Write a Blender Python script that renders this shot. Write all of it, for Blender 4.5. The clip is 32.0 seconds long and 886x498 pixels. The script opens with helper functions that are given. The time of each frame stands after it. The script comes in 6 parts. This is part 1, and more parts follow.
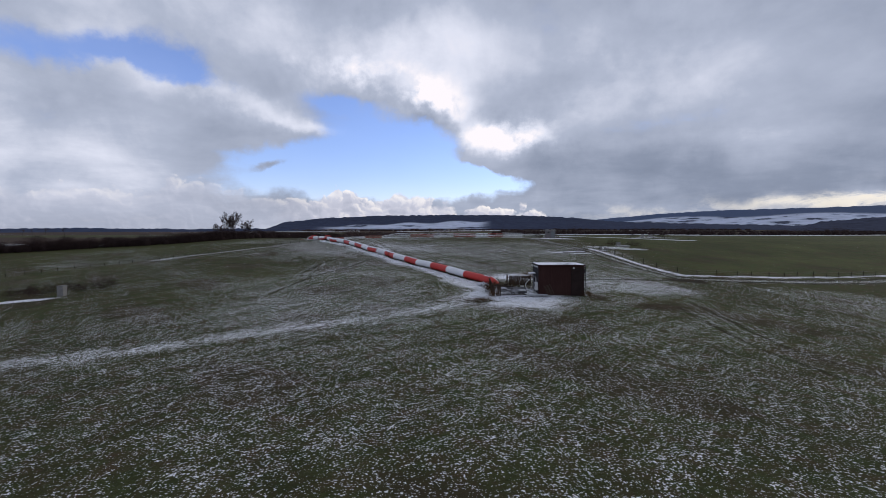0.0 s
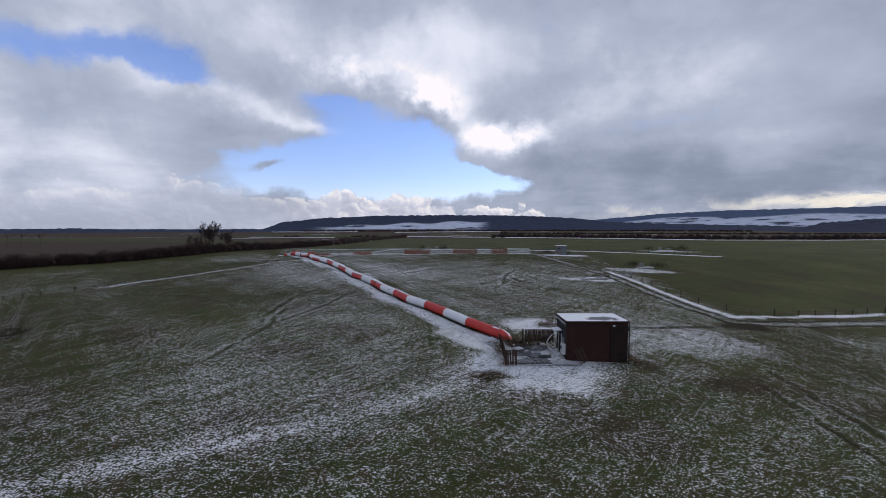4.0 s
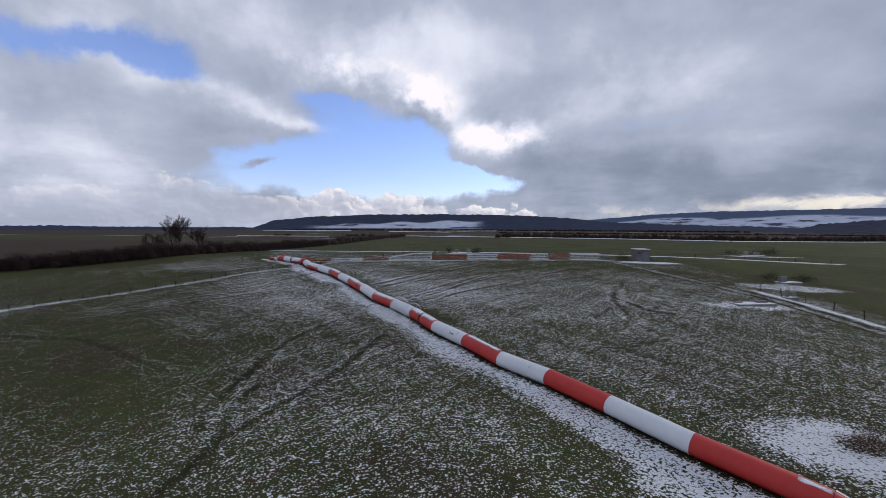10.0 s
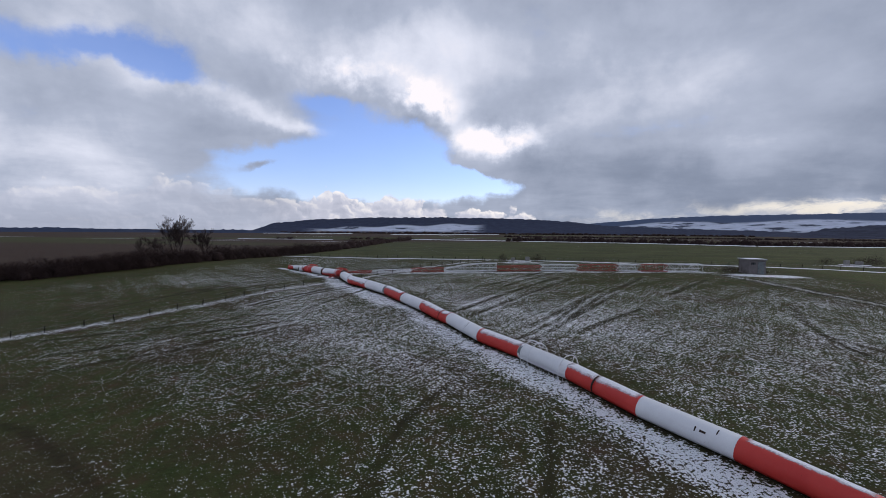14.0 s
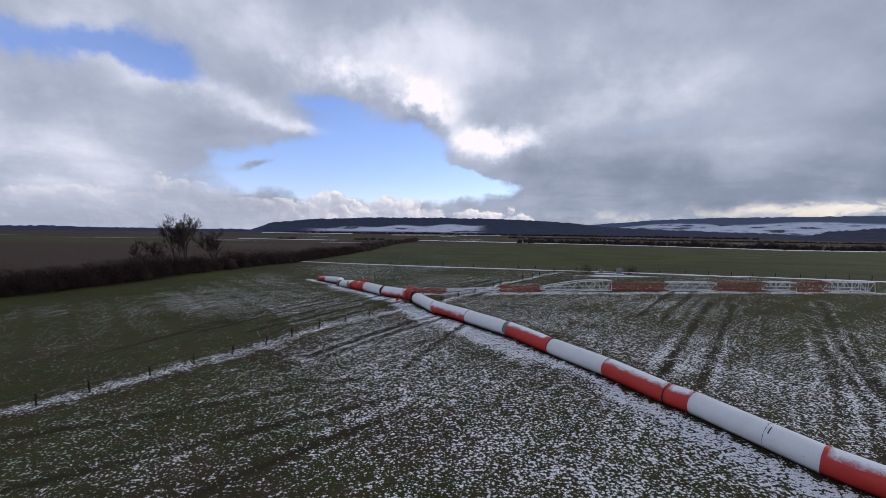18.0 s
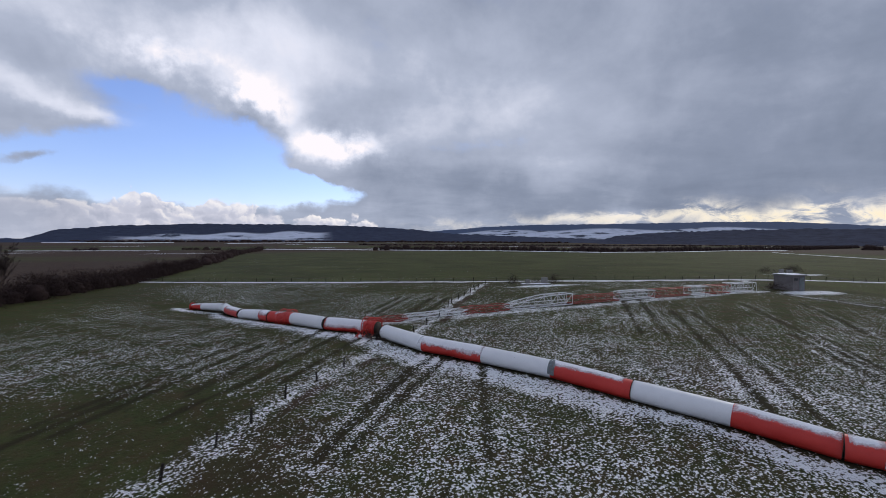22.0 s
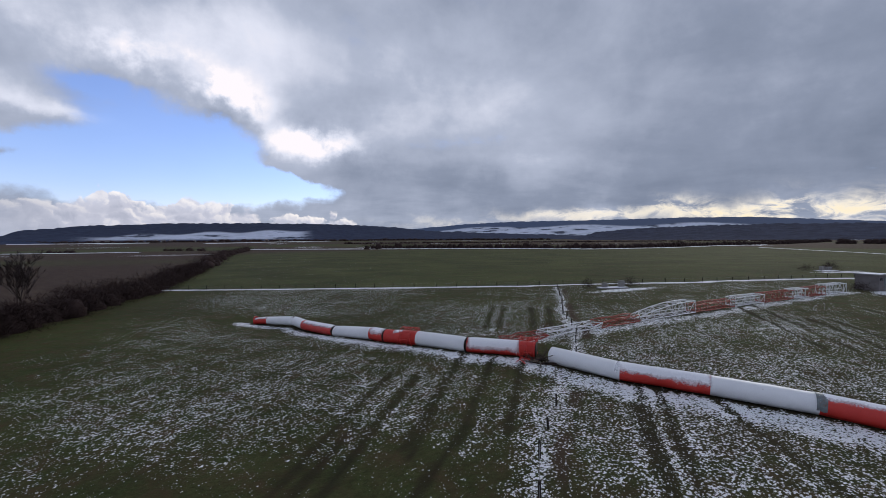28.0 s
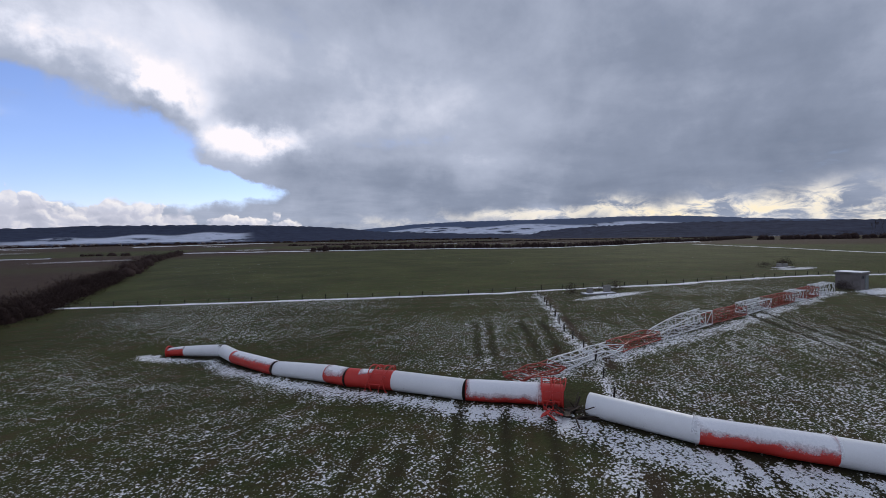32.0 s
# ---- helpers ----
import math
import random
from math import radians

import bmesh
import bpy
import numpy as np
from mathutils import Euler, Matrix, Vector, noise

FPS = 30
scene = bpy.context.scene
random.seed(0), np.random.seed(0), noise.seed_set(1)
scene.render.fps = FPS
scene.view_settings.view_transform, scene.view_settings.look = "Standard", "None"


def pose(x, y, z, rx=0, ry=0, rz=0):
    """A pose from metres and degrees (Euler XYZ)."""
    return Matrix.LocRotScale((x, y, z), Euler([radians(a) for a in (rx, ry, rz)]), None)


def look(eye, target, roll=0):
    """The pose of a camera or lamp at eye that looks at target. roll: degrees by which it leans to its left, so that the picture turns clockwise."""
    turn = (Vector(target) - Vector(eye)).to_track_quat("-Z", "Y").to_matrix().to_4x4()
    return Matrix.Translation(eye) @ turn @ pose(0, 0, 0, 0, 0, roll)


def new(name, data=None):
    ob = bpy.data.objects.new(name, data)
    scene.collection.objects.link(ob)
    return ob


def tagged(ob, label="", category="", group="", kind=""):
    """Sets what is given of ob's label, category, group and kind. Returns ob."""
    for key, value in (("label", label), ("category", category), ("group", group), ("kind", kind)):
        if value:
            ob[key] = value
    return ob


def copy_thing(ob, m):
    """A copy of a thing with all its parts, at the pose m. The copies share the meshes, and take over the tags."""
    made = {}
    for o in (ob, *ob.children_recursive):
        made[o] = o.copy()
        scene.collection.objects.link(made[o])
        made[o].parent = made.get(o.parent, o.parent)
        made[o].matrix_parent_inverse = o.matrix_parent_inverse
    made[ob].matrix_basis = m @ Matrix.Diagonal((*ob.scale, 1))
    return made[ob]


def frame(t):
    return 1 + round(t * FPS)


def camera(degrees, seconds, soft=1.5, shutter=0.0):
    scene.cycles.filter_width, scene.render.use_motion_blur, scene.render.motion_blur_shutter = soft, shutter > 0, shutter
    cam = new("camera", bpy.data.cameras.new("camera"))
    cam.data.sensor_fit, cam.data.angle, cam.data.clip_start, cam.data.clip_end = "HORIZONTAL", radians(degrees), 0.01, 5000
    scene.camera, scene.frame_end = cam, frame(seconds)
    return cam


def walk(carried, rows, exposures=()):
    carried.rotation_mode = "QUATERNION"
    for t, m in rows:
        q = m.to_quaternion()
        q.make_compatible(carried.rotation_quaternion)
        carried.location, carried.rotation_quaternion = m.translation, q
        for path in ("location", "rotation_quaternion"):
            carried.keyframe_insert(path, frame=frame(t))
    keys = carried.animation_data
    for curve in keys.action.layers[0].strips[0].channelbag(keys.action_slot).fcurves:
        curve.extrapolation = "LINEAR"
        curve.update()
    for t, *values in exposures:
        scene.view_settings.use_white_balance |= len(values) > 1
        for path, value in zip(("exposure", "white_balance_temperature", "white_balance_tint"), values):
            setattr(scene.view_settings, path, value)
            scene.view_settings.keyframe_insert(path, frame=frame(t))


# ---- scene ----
cam = camera(91.33, 32.0, 0.8)
PATH = [
    (0.0, 0.00, 0.00, 7.82, 87.30, 0.09, -0.00),
    (1.0, 0.08, 3.30, 8.88, 87.10, 0.23, -0.01),
    (2.0, 0.25, 6.54, 10.26, 87.09, 0.26, 0.15),
    (3.0, 0.24, 9.81, 11.24, 87.25, 0.22, 0.08),
    (3.5, 0.26, 11.45, 11.71, 87.25, 0.11, 0.03),
    (5.5, -0.31, 19.27, 11.80, 87.08, -0.05, -0.80),
    (6.0, -0.76, 21.69, 11.81, 87.00, -0.08, -0.74),
    (6.5, -1.36, 24.26, 11.76, 86.94, -0.19, -0.72),
    (7.0, -2.23, 26.93, 11.73, 86.88, -0.32, -0.68),
    (7.5, -3.26, 29.71, 11.67, 86.81, -0.57, -0.80),
    (8.0, -4.31, 32.30, 11.61, 86.77, -0.67, -0.79),
    (8.5, -5.32, 34.63, 11.54, 86.83, -0.51, -0.83),
    (9.0, -6.41, 36.98, 11.46, 86.96, -0.21, -0.92),
    (9.5, -7.55, 39.16, 11.36, 87.11, -0.15, -1.05),
    (10.0, -8.70, 41.36, 11.26, 87.16, -0.31, -1.14),
    (10.5, -9.87, 43.58, 11.21, 87.16, -0.55, -1.18),
    (11.0, -11.05, 45.66, 11.15, 87.20, -0.70, -1.27),
    (11.5, -12.23, 47.70, 11.09, 87.26, -0.77, -1.29),
    (12.0, -13.46, 49.57, 11.12, 87.33, -0.75, -1.34),
    (12.5, -14.70, 51.57, 11.17, 87.38, -0.70, -1.26),
    (13.0, -16.00, 53.36, 11.24, 87.40, -0.59, -1.28),
    (13.5, -17.26, 55.35, 11.24, 87.53, -0.47, -1.31),
    (14.0, -18.52, 57.32, 11.24, 87.60, -0.50, -1.29),
    (14.5, -19.81, 59.25, 11.29, 87.54, -0.60, -1.27),
    (16.5, -24.63, 67.14, 11.64, 87.42, -0.67, -1.22),
    (17.0, -26.03, 69.29, 11.69, 87.43, -0.80, -1.20),
    (17.5, -27.53, 71.37, 11.69, 87.50, -0.88, -1.34),
    (18.0, -29.05, 73.35, 11.69, 87.65, -0.86, -1.56),
    (18.5, -30.29, 75.50, 11.68, 87.73, -0.89, -1.35),
    (19.0, -31.68, 77.33, 11.65, 87.89, -0.88, -1.38),
    (19.5, -33.02, 78.92, 11.69, 88.05, -0.79, -1.38),
    (20.0, -34.44, 80.21, 11.74, 88.13, -0.80, -1.48),
    (20.5, -35.64, 81.16, 11.87, 88.14, -0.82, -1.51),
    (21.0, -36.64, 82.00, 12.05, 88.17, -0.80, -1.79),
    (21.5, -37.62, 82.92, 12.12, 88.43, -0.59, -10.38),
    (22.0, -38.24, 83.79, 12.05, 88.73, -0.30, -21.94),
    (22.5, -38.88, 84.33, 12.03, 88.88, -0.18, -24.16),
    (23.0, -39.62, 84.80, 12.09, 88.87, -0.09, -24.47),
    (23.5, -40.45, 85.46, 12.07, 88.90, -0.00, -24.74),
    (24.0, -41.45, 86.09, 12.07, 88.94, -0.05, -24.77),
    (24.5, -42.42, 86.73, 12.10, 88.88, -0.09, -24.86),
    (25.0, -43.40, 87.50, 12.13, 88.80, -0.12, -24.91),
    (25.5, -44.43, 88.24, 12.21, 88.70, -0.09, -24.85),
    (26.0, -45.45, 88.95, 12.24, 88.62, -0.13, -24.76),
    (26.5, -46.34, 89.80, 12.25, 88.64, 0.03, -24.83),
    (28.5, -47.82, 94.18, 12.76, 88.28, 0.30, -24.62),
    (29.0, -47.69, 95.49, 12.76, 88.20, 0.37, -26.60),
    (29.5, -47.17, 97.03, 12.70, 88.20, 0.44, -29.39),
    (30.0, -46.75, 98.26, 12.69, 88.20, 0.63, -30.89),
    (30.5, -46.44, 99.27, 12.73, 88.30, 0.79, -31.26),
    (31.0, -46.21, 100.16, 12.77, 88.37, 0.80, -31.36),
    (31.5, -45.97, 100.98, 12.79, 88.41, 0.86, -31.45),
    (32.0, -45.84, 101.60, 12.87, 88.35, 0.88, -31.39),
]
walk(cam, [(t, pose(*p)) for t, *p in PATH])

# ---- world: broken cloud over a blue sky, low sun hidden ahead to the right ----
SUN_AZ, SUN_EL = radians(62), radians(24)


def world_sky():
    world = bpy.data.worlds.new("sky")
    scene.world = world
    world.use_nodes = True
    nt = world.node_tree
    nt.nodes.clear()

    def node(kind, **props):
        n = nt.nodes.new(kind)
        for k, v in props.items():
            if k == "operation":
                n.operation = v
            elif k == "sky_type":
                n.sky_type = v
        return n

    def put(socket, v):
        if isinstance(v, (int, float)):
            socket.default_value = v
        else:
            nt.links.new(v, socket)

    def m(op, a, b=0.0, c=0.0):
        n = node("ShaderNodeMath", operation=op)
        put(n.inputs[0], a)
        put(n.inputs[1], b)
        put(n.inputs[2], c)
        return n.outputs[0]

    def ramp01(v, lo, hi):
        n = node("ShaderNodeMapRange")
        n.interpolation_type = "SMOOTHSTEP"
        put(n.inputs["Value"], v)
        n.inputs["From Min"].default_value, n.inputs["From Max"].default_value = lo, hi
        return n.outputs["Result"]

    tc = node("ShaderNodeTexCoord")
    sep = node("ShaderNodeSeparateXYZ")
    nt.links.new(tc.outputs["Generated"], sep.inputs[0])
    x, y, z = sep.outputs
    flat = m("SQRT", m("ADD", m("MULTIPLY", x, x), m("MULTIPLY", y, y)))
    az0 = m("ARCTAN2", x, y)
    el0 = m("ARCTAN2", z, flat)
    lift = m("ADD", m("MAXIMUM", z, 0.0), 0.16)
    comb = node("ShaderNodeCombineXYZ")
    put(comb.inputs[0], m("DIVIDE", x, lift))
    put(comb.inputs[1], m("DIVIDE", y, lift))
    comb.inputs[2].default_value = 3.7

    def noise_tex(vec, scale, detail, rough, distortion=0.0):
        n = node("ShaderNodeTexNoise")
        nt.links.new(vec, n.inputs["Vector"])
        n.inputs["Scale"].default_value, n.inputs["Detail"].default_value = scale, detail
        n.inputs["Roughness"].default_value, n.inputs["Distortion"].default_value = rough, distortion
        return n

    plane = comb.outputs[0]
    fluff = noise_tex(plane, 1.5, 9.0, 0.56, 0.25).outputs["Fac"]
    broad = noise_tex(plane, 0.55, 3.0, 0.5).outputs["Fac"]
    ball = noise_tex(tc.outputs["Generated"], 9.0, 7.0, 0.58)
    wsep = node("ShaderNodeSeparateColor")
    nt.links.new(ball.outputs["Color"], wsep.inputs[0])
    az = m("ADD", az0, m("MULTIPLY", m("SUBTRACT", wsep.outputs[0], 0.5), 0.16))
    el = m("ADD", el0, m("MULTIPLY", m("SUBTRACT", wsep.outputs[1], 0.5), 0.09))

    def blob(a, e, ra, re, tilt=0.0):
        """A soft oval round azimuth a and height e, in degrees."""
        dx, dy = m("SUBTRACT", az, radians(a)), m("SUBTRACT", el, radians(e))
        c, s = math.cos(radians(tilt)), math.sin(radians(tilt))
        u = m("DIVIDE", m("ADD", m("MULTIPLY", dx, c), m("MULTIPLY", dy, s)), radians(ra))
        v = m("DIVIDE", m("SUBTRACT", m("MULTIPLY", dy, c), m("MULTIPLY", dx, s)), radians(re))
        return m("EXPONENT", m("MULTIPLY", m("ADD", m("MULTIPLY", u, u), m("MULTIPLY", v, v)), -1.0))

    def total(blobs):
        out = 0.0
        for w, *b in blobs:
            out = m("ADD", m("MULTIPLY", blob(*b), w), out)
        return out

    gaps = total([(1.1, -8, 10.4, 12.5, 4.6, 0), (0.85, -21, 7.3, 7.5, 2.5, 0), (0.85, 5, 6.0, 7, 1.5, 0), (0.9, -6, 5.9, 14, 1.8, 0), (0.66, -40, 17.6, 9, 1.7, 8),
                  (0.62, -31, 16.8, 5.5, 1.6, -18), (0.55, -14.5, 15.6, 3.5, 1.0, -10), (0.35, -52, 15.5, 8, 1.6, 10)])
    fills = total([(1.05, -25.5, 12.8, 10.5, 2.0, -10), (1.15, -1.0, 16.4, 5.5, 2.6, -10), (1.1, 10, 11.4, 4.8, 1.9, 0), (0.6, 10, 8.6, 6.0, 1.4, 0),
                   (0.9, -21.6, 7.5, 2.7, 0.8, 6), (0.4, 7.4, 5.0, 1.7, 0.4, 0), (0.5, -30, 8.8, 4, 1.6, -25), (0.4, 15, 6.5, 5, 2, 0)])
    cover = m("ADD", m("SUBTRACT", m("ADD", 0.74, m("MULTIPLY", m("SUBTRACT", fluff, 0.5), 0.9)), gaps), fills)
    cover = m("ADD", cover, m("MULTIPLY", m("SUBTRACT", ball.outputs["Fac"], 0.5), 0.5))
    alpha = m("ADD", m("MULTIPLY", ramp01(cover, 0.12, 0.62), 0.90), 0.10)

    # broken light under the cloud deck ahead to the right
    flat_dir = node("ShaderNodeCombineXYZ")
    put(flat_dir.inputs[0], m("MULTIPLY", az0, 14.0))
    put(flat_dir.inputs[1], m("MULTIPLY", el0, 34.0))
    streaks = noise_tex(flat_dir.outputs[0], 1.0, 6.0, 0.62, 0.5).outputs["Fac"]
    rift = m("MULTIPLY", total([(1.0, 70, 2.4, 14, 1.5, 0), (0.8, 56, 2.6, 11, 1.0, 0), (0.55, 40, 2.7, 8, 0.7, 0), (0.3, 25, 2.2, 7, 0.5, 0)]), ramp01(streaks, 0.40, 0.60))

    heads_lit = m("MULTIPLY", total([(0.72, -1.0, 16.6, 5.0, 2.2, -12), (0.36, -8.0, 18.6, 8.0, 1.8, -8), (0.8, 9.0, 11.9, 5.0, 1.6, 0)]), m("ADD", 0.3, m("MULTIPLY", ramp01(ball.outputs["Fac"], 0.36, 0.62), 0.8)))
    bright = total([(0.26, -24, 14.6, 9, 1.6, -14), (0.22, -17, 12.3, 4, 0.9, -8),
                    (0.30, -38, 9, 13, 6, 0), (0.34, -4, 22, 15, 5, 0), (0.16, 32, 16, 10, 6, 0), (0.16, 20, 17, 9, 6, 0), (0.14, -30, 23, 14, 4, 0)])
    dark = total([(0.14, 28, 7.6, 9, 2.6, 0), (0.15, 48, 5.4, 16, 2.2, 0), (0.18, 66, 9, 14, 5, 0), (0.10, 14, 9.2, 6, 1.6, 0), (0.10, -34, 8, 7, 2, 0),
                  (0.09, 58, 18, 17, 11, 0), (0.12, -21.6, 7.2, 2.6, 0.8, 0), (0.10, -12, 24, 8, 4, 0)])
    mid = noise_tex(plane, 0.95, 5.0, 0.5, 0.6).outputs["Fac"]
    soft = noise_tex(tc.outputs["Generated"], 5.0, 6.0, 0.52, 0.4).outputs["Fac"]
    glow = m("ADD", m("ADD", 0.47, m("MULTIPLY", m("SUBTRACT", fluff, 0.5), 0.34)), m("MULTIPLY", m("SUBTRACT", broad, 0.5), 0.22))
    glow = m("ADD", glow, m("MULTIPLY", m("SUBTRACT", mid, 0.5), 0.34))
    glow = m("ADD", glow, m("MULTIPLY", m("SUBTRACT", soft, 0.5), 0.42))
    glow = m("SUBTRACT", m("ADD", m("ADD", m("ADD", glow, bright), heads_lit), m("MULTIPLY", rift, 0.5)), dark)
    glow = m("ADD", glow, m("MULTIPLY", m("SUBTRACT", ball.outputs["Fac"], 0.5), 0.26))
    ramp = node("ShaderNodeValToRGB")
    ramp.color_ramp.elements[0].position, ramp.color_ramp.elements[0].color = 0.05, (0.155, 0.19, 0.27, 1)
    ramp.color_ramp.elements[1].position, ramp.color_ramp.elements[1].color = 0.98, (1.0, 0.95, 1.0, 1)
    for at, col in ((0.34, (0.263, 0.305, 0.41, 1)), (0.6, (0.442, 0.49, 0.62, 1)), (0.8, (0.74, 0.77, 0.90, 1))):
        e = ramp.color_ramp.elements.new(at)
        e.color = col
    put(ramp.inputs[0], glow)

    # a bank of cumulus along the horizon: rounded heads, their upper sides lit
    line = node("ShaderNodeValToRGB")
    line.color_ramp.interpolation = "EASE"
    heights = [(-60, 3.0), (-46, 4.2), (-38, 4.8), (-33, 5.2), (-30, 6.3), (-26.5, 5.0), (-20, 4.0), (-15, 4.2), (-13.6, 5.6), (-11.8, 5.7), (-10.6, 3.8),
               (-8, 4.4), (-6, 5.0), (-2, 4.5), (0, 4.0), (2, 3.0), (10, 3.2), (14, 2.0), (22, 0.5)]
    span = (-60.0, 22.0)
    el_stop = line.color_ramp.elements
    el_stop[0].position, el_stop[0].color = 0.0, (heights[0][1] / 8,) * 3 + (1,)
    el_stop[1].position, el_stop[1].color = 1.0, (heights[-1][1] / 8,) * 3 + (1,)
    for a, h in heights[1:-1]:
        e = el_stop.new((a - span[0]) / (span[1] - span[0]))
        e.color = (h / 8,) * 3 + (1,)
    put(line.inputs[0], m("DIVIDE", m("SUBTRACT", m("MULTIPLY", az0, 180 / math.pi), span[0]), span[1] - span[0]))
    fine = noise_tex(tc.outputs["Generated"], 60.0, 4.0, 0.6).outputs["Fac"]

    def heads_at(scale, up, across):
        c = node("ShaderNodeCombineXYZ")
        put(c.inputs[0], m("ADD", m("MULTIPLY", az, scale), across))
        put(c.inputs[1], m("ADD", m("MULTIPLY", el, scale * 1.15), up))
        v = node("ShaderNodeTexVoronoi")
        v.feature = "SMOOTH_F1"
        v.inputs["Scale"].default_value, v.inputs["Smoothness"].default_value = 1.0, 0.35
        nt.links.new(c.outputs[0], v.inputs["Vector"])
        return v.outputs["Distance"]

    big, small = heads_at(26.0, 0.0, 0.0), heads_at(62.0, 3.0, 5.0)
    big_up, small_up = heads_at(26.0, 0.22, 0.16), heads_at(62.0, 3.22, 5.16)
    above = m("SUBTRACT", m("MULTIPLY", line.outputs[0], radians(8.0)), el0)
    above = m("ADD", above, m("MULTIPLY", m("SUBTRACT", 0.42, big), 0.038))
    above = m("ADD", above, m("MULTIPLY", m("SUBTRACT", 0.42, small), 0.016))
    above = m("ADD", above, m("MULTIPLY", m("SUBTRACT", fine, 0.5), 0.010))
    bank = m("MULTIPLY", ramp01(above, 0.0, 0.011), m("SUBTRACT", 1.0, ramp01(az0, 0.2, 0.36)))
    bank = m("MULTIPLY", bank, m("ADD", 0.45, m("MULTIPLY", ramp01(az0, -0.42, -0.22), 0.55)))
    relief = m("ADD", m("MULTIPLY", m("SUBTRACT", big_up, big), 0.85), m("MULTIPLY", m("SUBTRACT", small_up, small), 0.5))
    shade = m("ADD", m("SUBTRACT", 0.74, m("MULTIPLY", ramp01(above, 0.004, 0.050), 0.26)), relief)
    shade = m("ADD", shade, m("MULTIPLY", m("SUBTRACT", fine, 0.5), 0.3))
    shade = m("SUBTRACT", shade, m("MULTIPLY", m("SUBTRACT", 1.0, ramp01(az0, -0.5, -0.2)), 0.20))
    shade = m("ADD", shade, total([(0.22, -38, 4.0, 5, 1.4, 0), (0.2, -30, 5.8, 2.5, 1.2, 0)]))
    bank_ramp = node("ShaderNodeValToRGB")
    bank_ramp.color_ramp.elements[0].position, bank_ramp.color_ramp.elements[0].color = 0.25, (0.47, 0.49, 0.60, 1)
    bank_ramp.color_ramp.elements[1].position, bank_ramp.color_ramp.elements[1].color = 1.0, (1.0, 0.95, 0.94, 1)
    e = bank_ramp.color_ramp.elements.new(0.6)
    e.color = (0.60, 0.61, 0.72, 1)
    put(bank_ramp.inputs[0], shade)

    warm = node("ShaderNodeMix")
    warm.data_type, warm.blend_type = "RGBA", "MIX"
    put(warm.inputs[0], m("MULTIPLY", rift, 0.85))
    nt.links.new(ramp.outputs[0], warm.inputs[6])
    warm.inputs[7].default_value = (1.0, 0.88, 0.66, 1)

    sky = node("ShaderNodeTexSky", sky_type="NISHITA")
    sky.sun_disc, sky.sun_elevation, sky.sun_rotation = False, SUN_EL, SUN_AZ
    sky.air_density, sky.dust_density, sky.ozone_density = 1.0, 0.0, 6.0
    dim = node("ShaderNodeVectorMath")
    dim.operation = "MULTIPLY"
    nt.links.new(sky.outputs[0], dim.inputs[0])
    dim.inputs[1].default_value = (0.235, 0.182, 0.200)
    mix = node("ShaderNodeMix")
    mix.data_type = "RGBA"
    put(mix.inputs[0], alpha)
    nt.links.new(dim.outputs[0], mix.inputs[6])
    nt.links.new(warm.outputs[2], mix.inputs[7])
    bg = node("ShaderNodeBackground")
    bg.inputs["Strength"].default_value = 1.0
    front = node("ShaderNodeMix")
    front.data_type = "RGBA"
    put(front.inputs[0], m("MULTIPLY", bank, 0.92))
    nt.links.new(mix.outputs[2], front.inputs[6])
    nt.links.new(bank_ramp.outputs[0], front.inputs[7])
    nt.links.new(front.outputs[2], bg.inputs["Color"])
    out = node("ShaderNodeOutputWorld")
    nt.links.new(bg.outputs[0], out.inputs["Surface"])


world_sky()
sun = new("sun", bpy.data.lights.new("sun", "SUN"))
sun.data.energy, sun.data.angle, sun.data.color = 0.7, radians(14), (1.0, 0.95, 0.88)
sun.matrix_world = look((0, 0, 60), Vector((0, 0, 60)) - Vector((math.sin(SUN_AZ) * math.cos(SUN_EL), math.cos(SUN_AZ) * math.cos(SUN_EL), math.sin(SUN_EL))))
scene.view_settings.exposure = 0.0

# ---- the lie of the land ----
LAND = (2.734, 4.368, -0.591, -0.896, -0.149, -1.782, 0.198, 1.041)


def soft_clamp(v, lo, hi, k):
    v = np.asarray(v, float)
    v = np.where(v < lo + k, lo + k * np.exp(np.minimum((v - lo - k) / k, 0)), v)
    return np.where(v > hi - k, hi - k * np.exp(np.minimum((hi - k - v) / k, 0)), v)


def land(x, y):
    """Height of the ground: a rise from the hut up to the fences, then gently down to the plain."""
    x, y = np.asarray(x, float), np.asarray(y, float)
    xc, yc = soft_clamp(x, -75, 75, 20), soft_clamp(y, -5, 165, 20)
    far = np.hypot(x - xc, y - yc)
    u, v = xc / 50, (yc - 80) / 50
    b = (1 + 0 * u, v, v * v, v**3, u, u * u, u * v, u * u * v)
    hollow = 1.75 * np.exp(-(((x + 43) / 11) ** 2) - ((y - 141) / 13) ** 2)
    return sum(c * t for c, t in zip(LAND, b)) - 4.0 * (1 - np.exp(-far / 220)) - hollow


def gz(x, y):
    return float(land(x, y))


# ---- materials ----
def material(name):
    mat = bpy.data.materials.new(name)
    mat.use_nodes = True
    nt = mat.node_tree
    return mat, nt, nt.nodes["Principled BSDF"]


def tex(nt, kind, **values):
    n = nt.nodes.new(kind)
    for k, v in values.items():
        n.inputs[k.replace("_", " ")].default_value = v
    return n


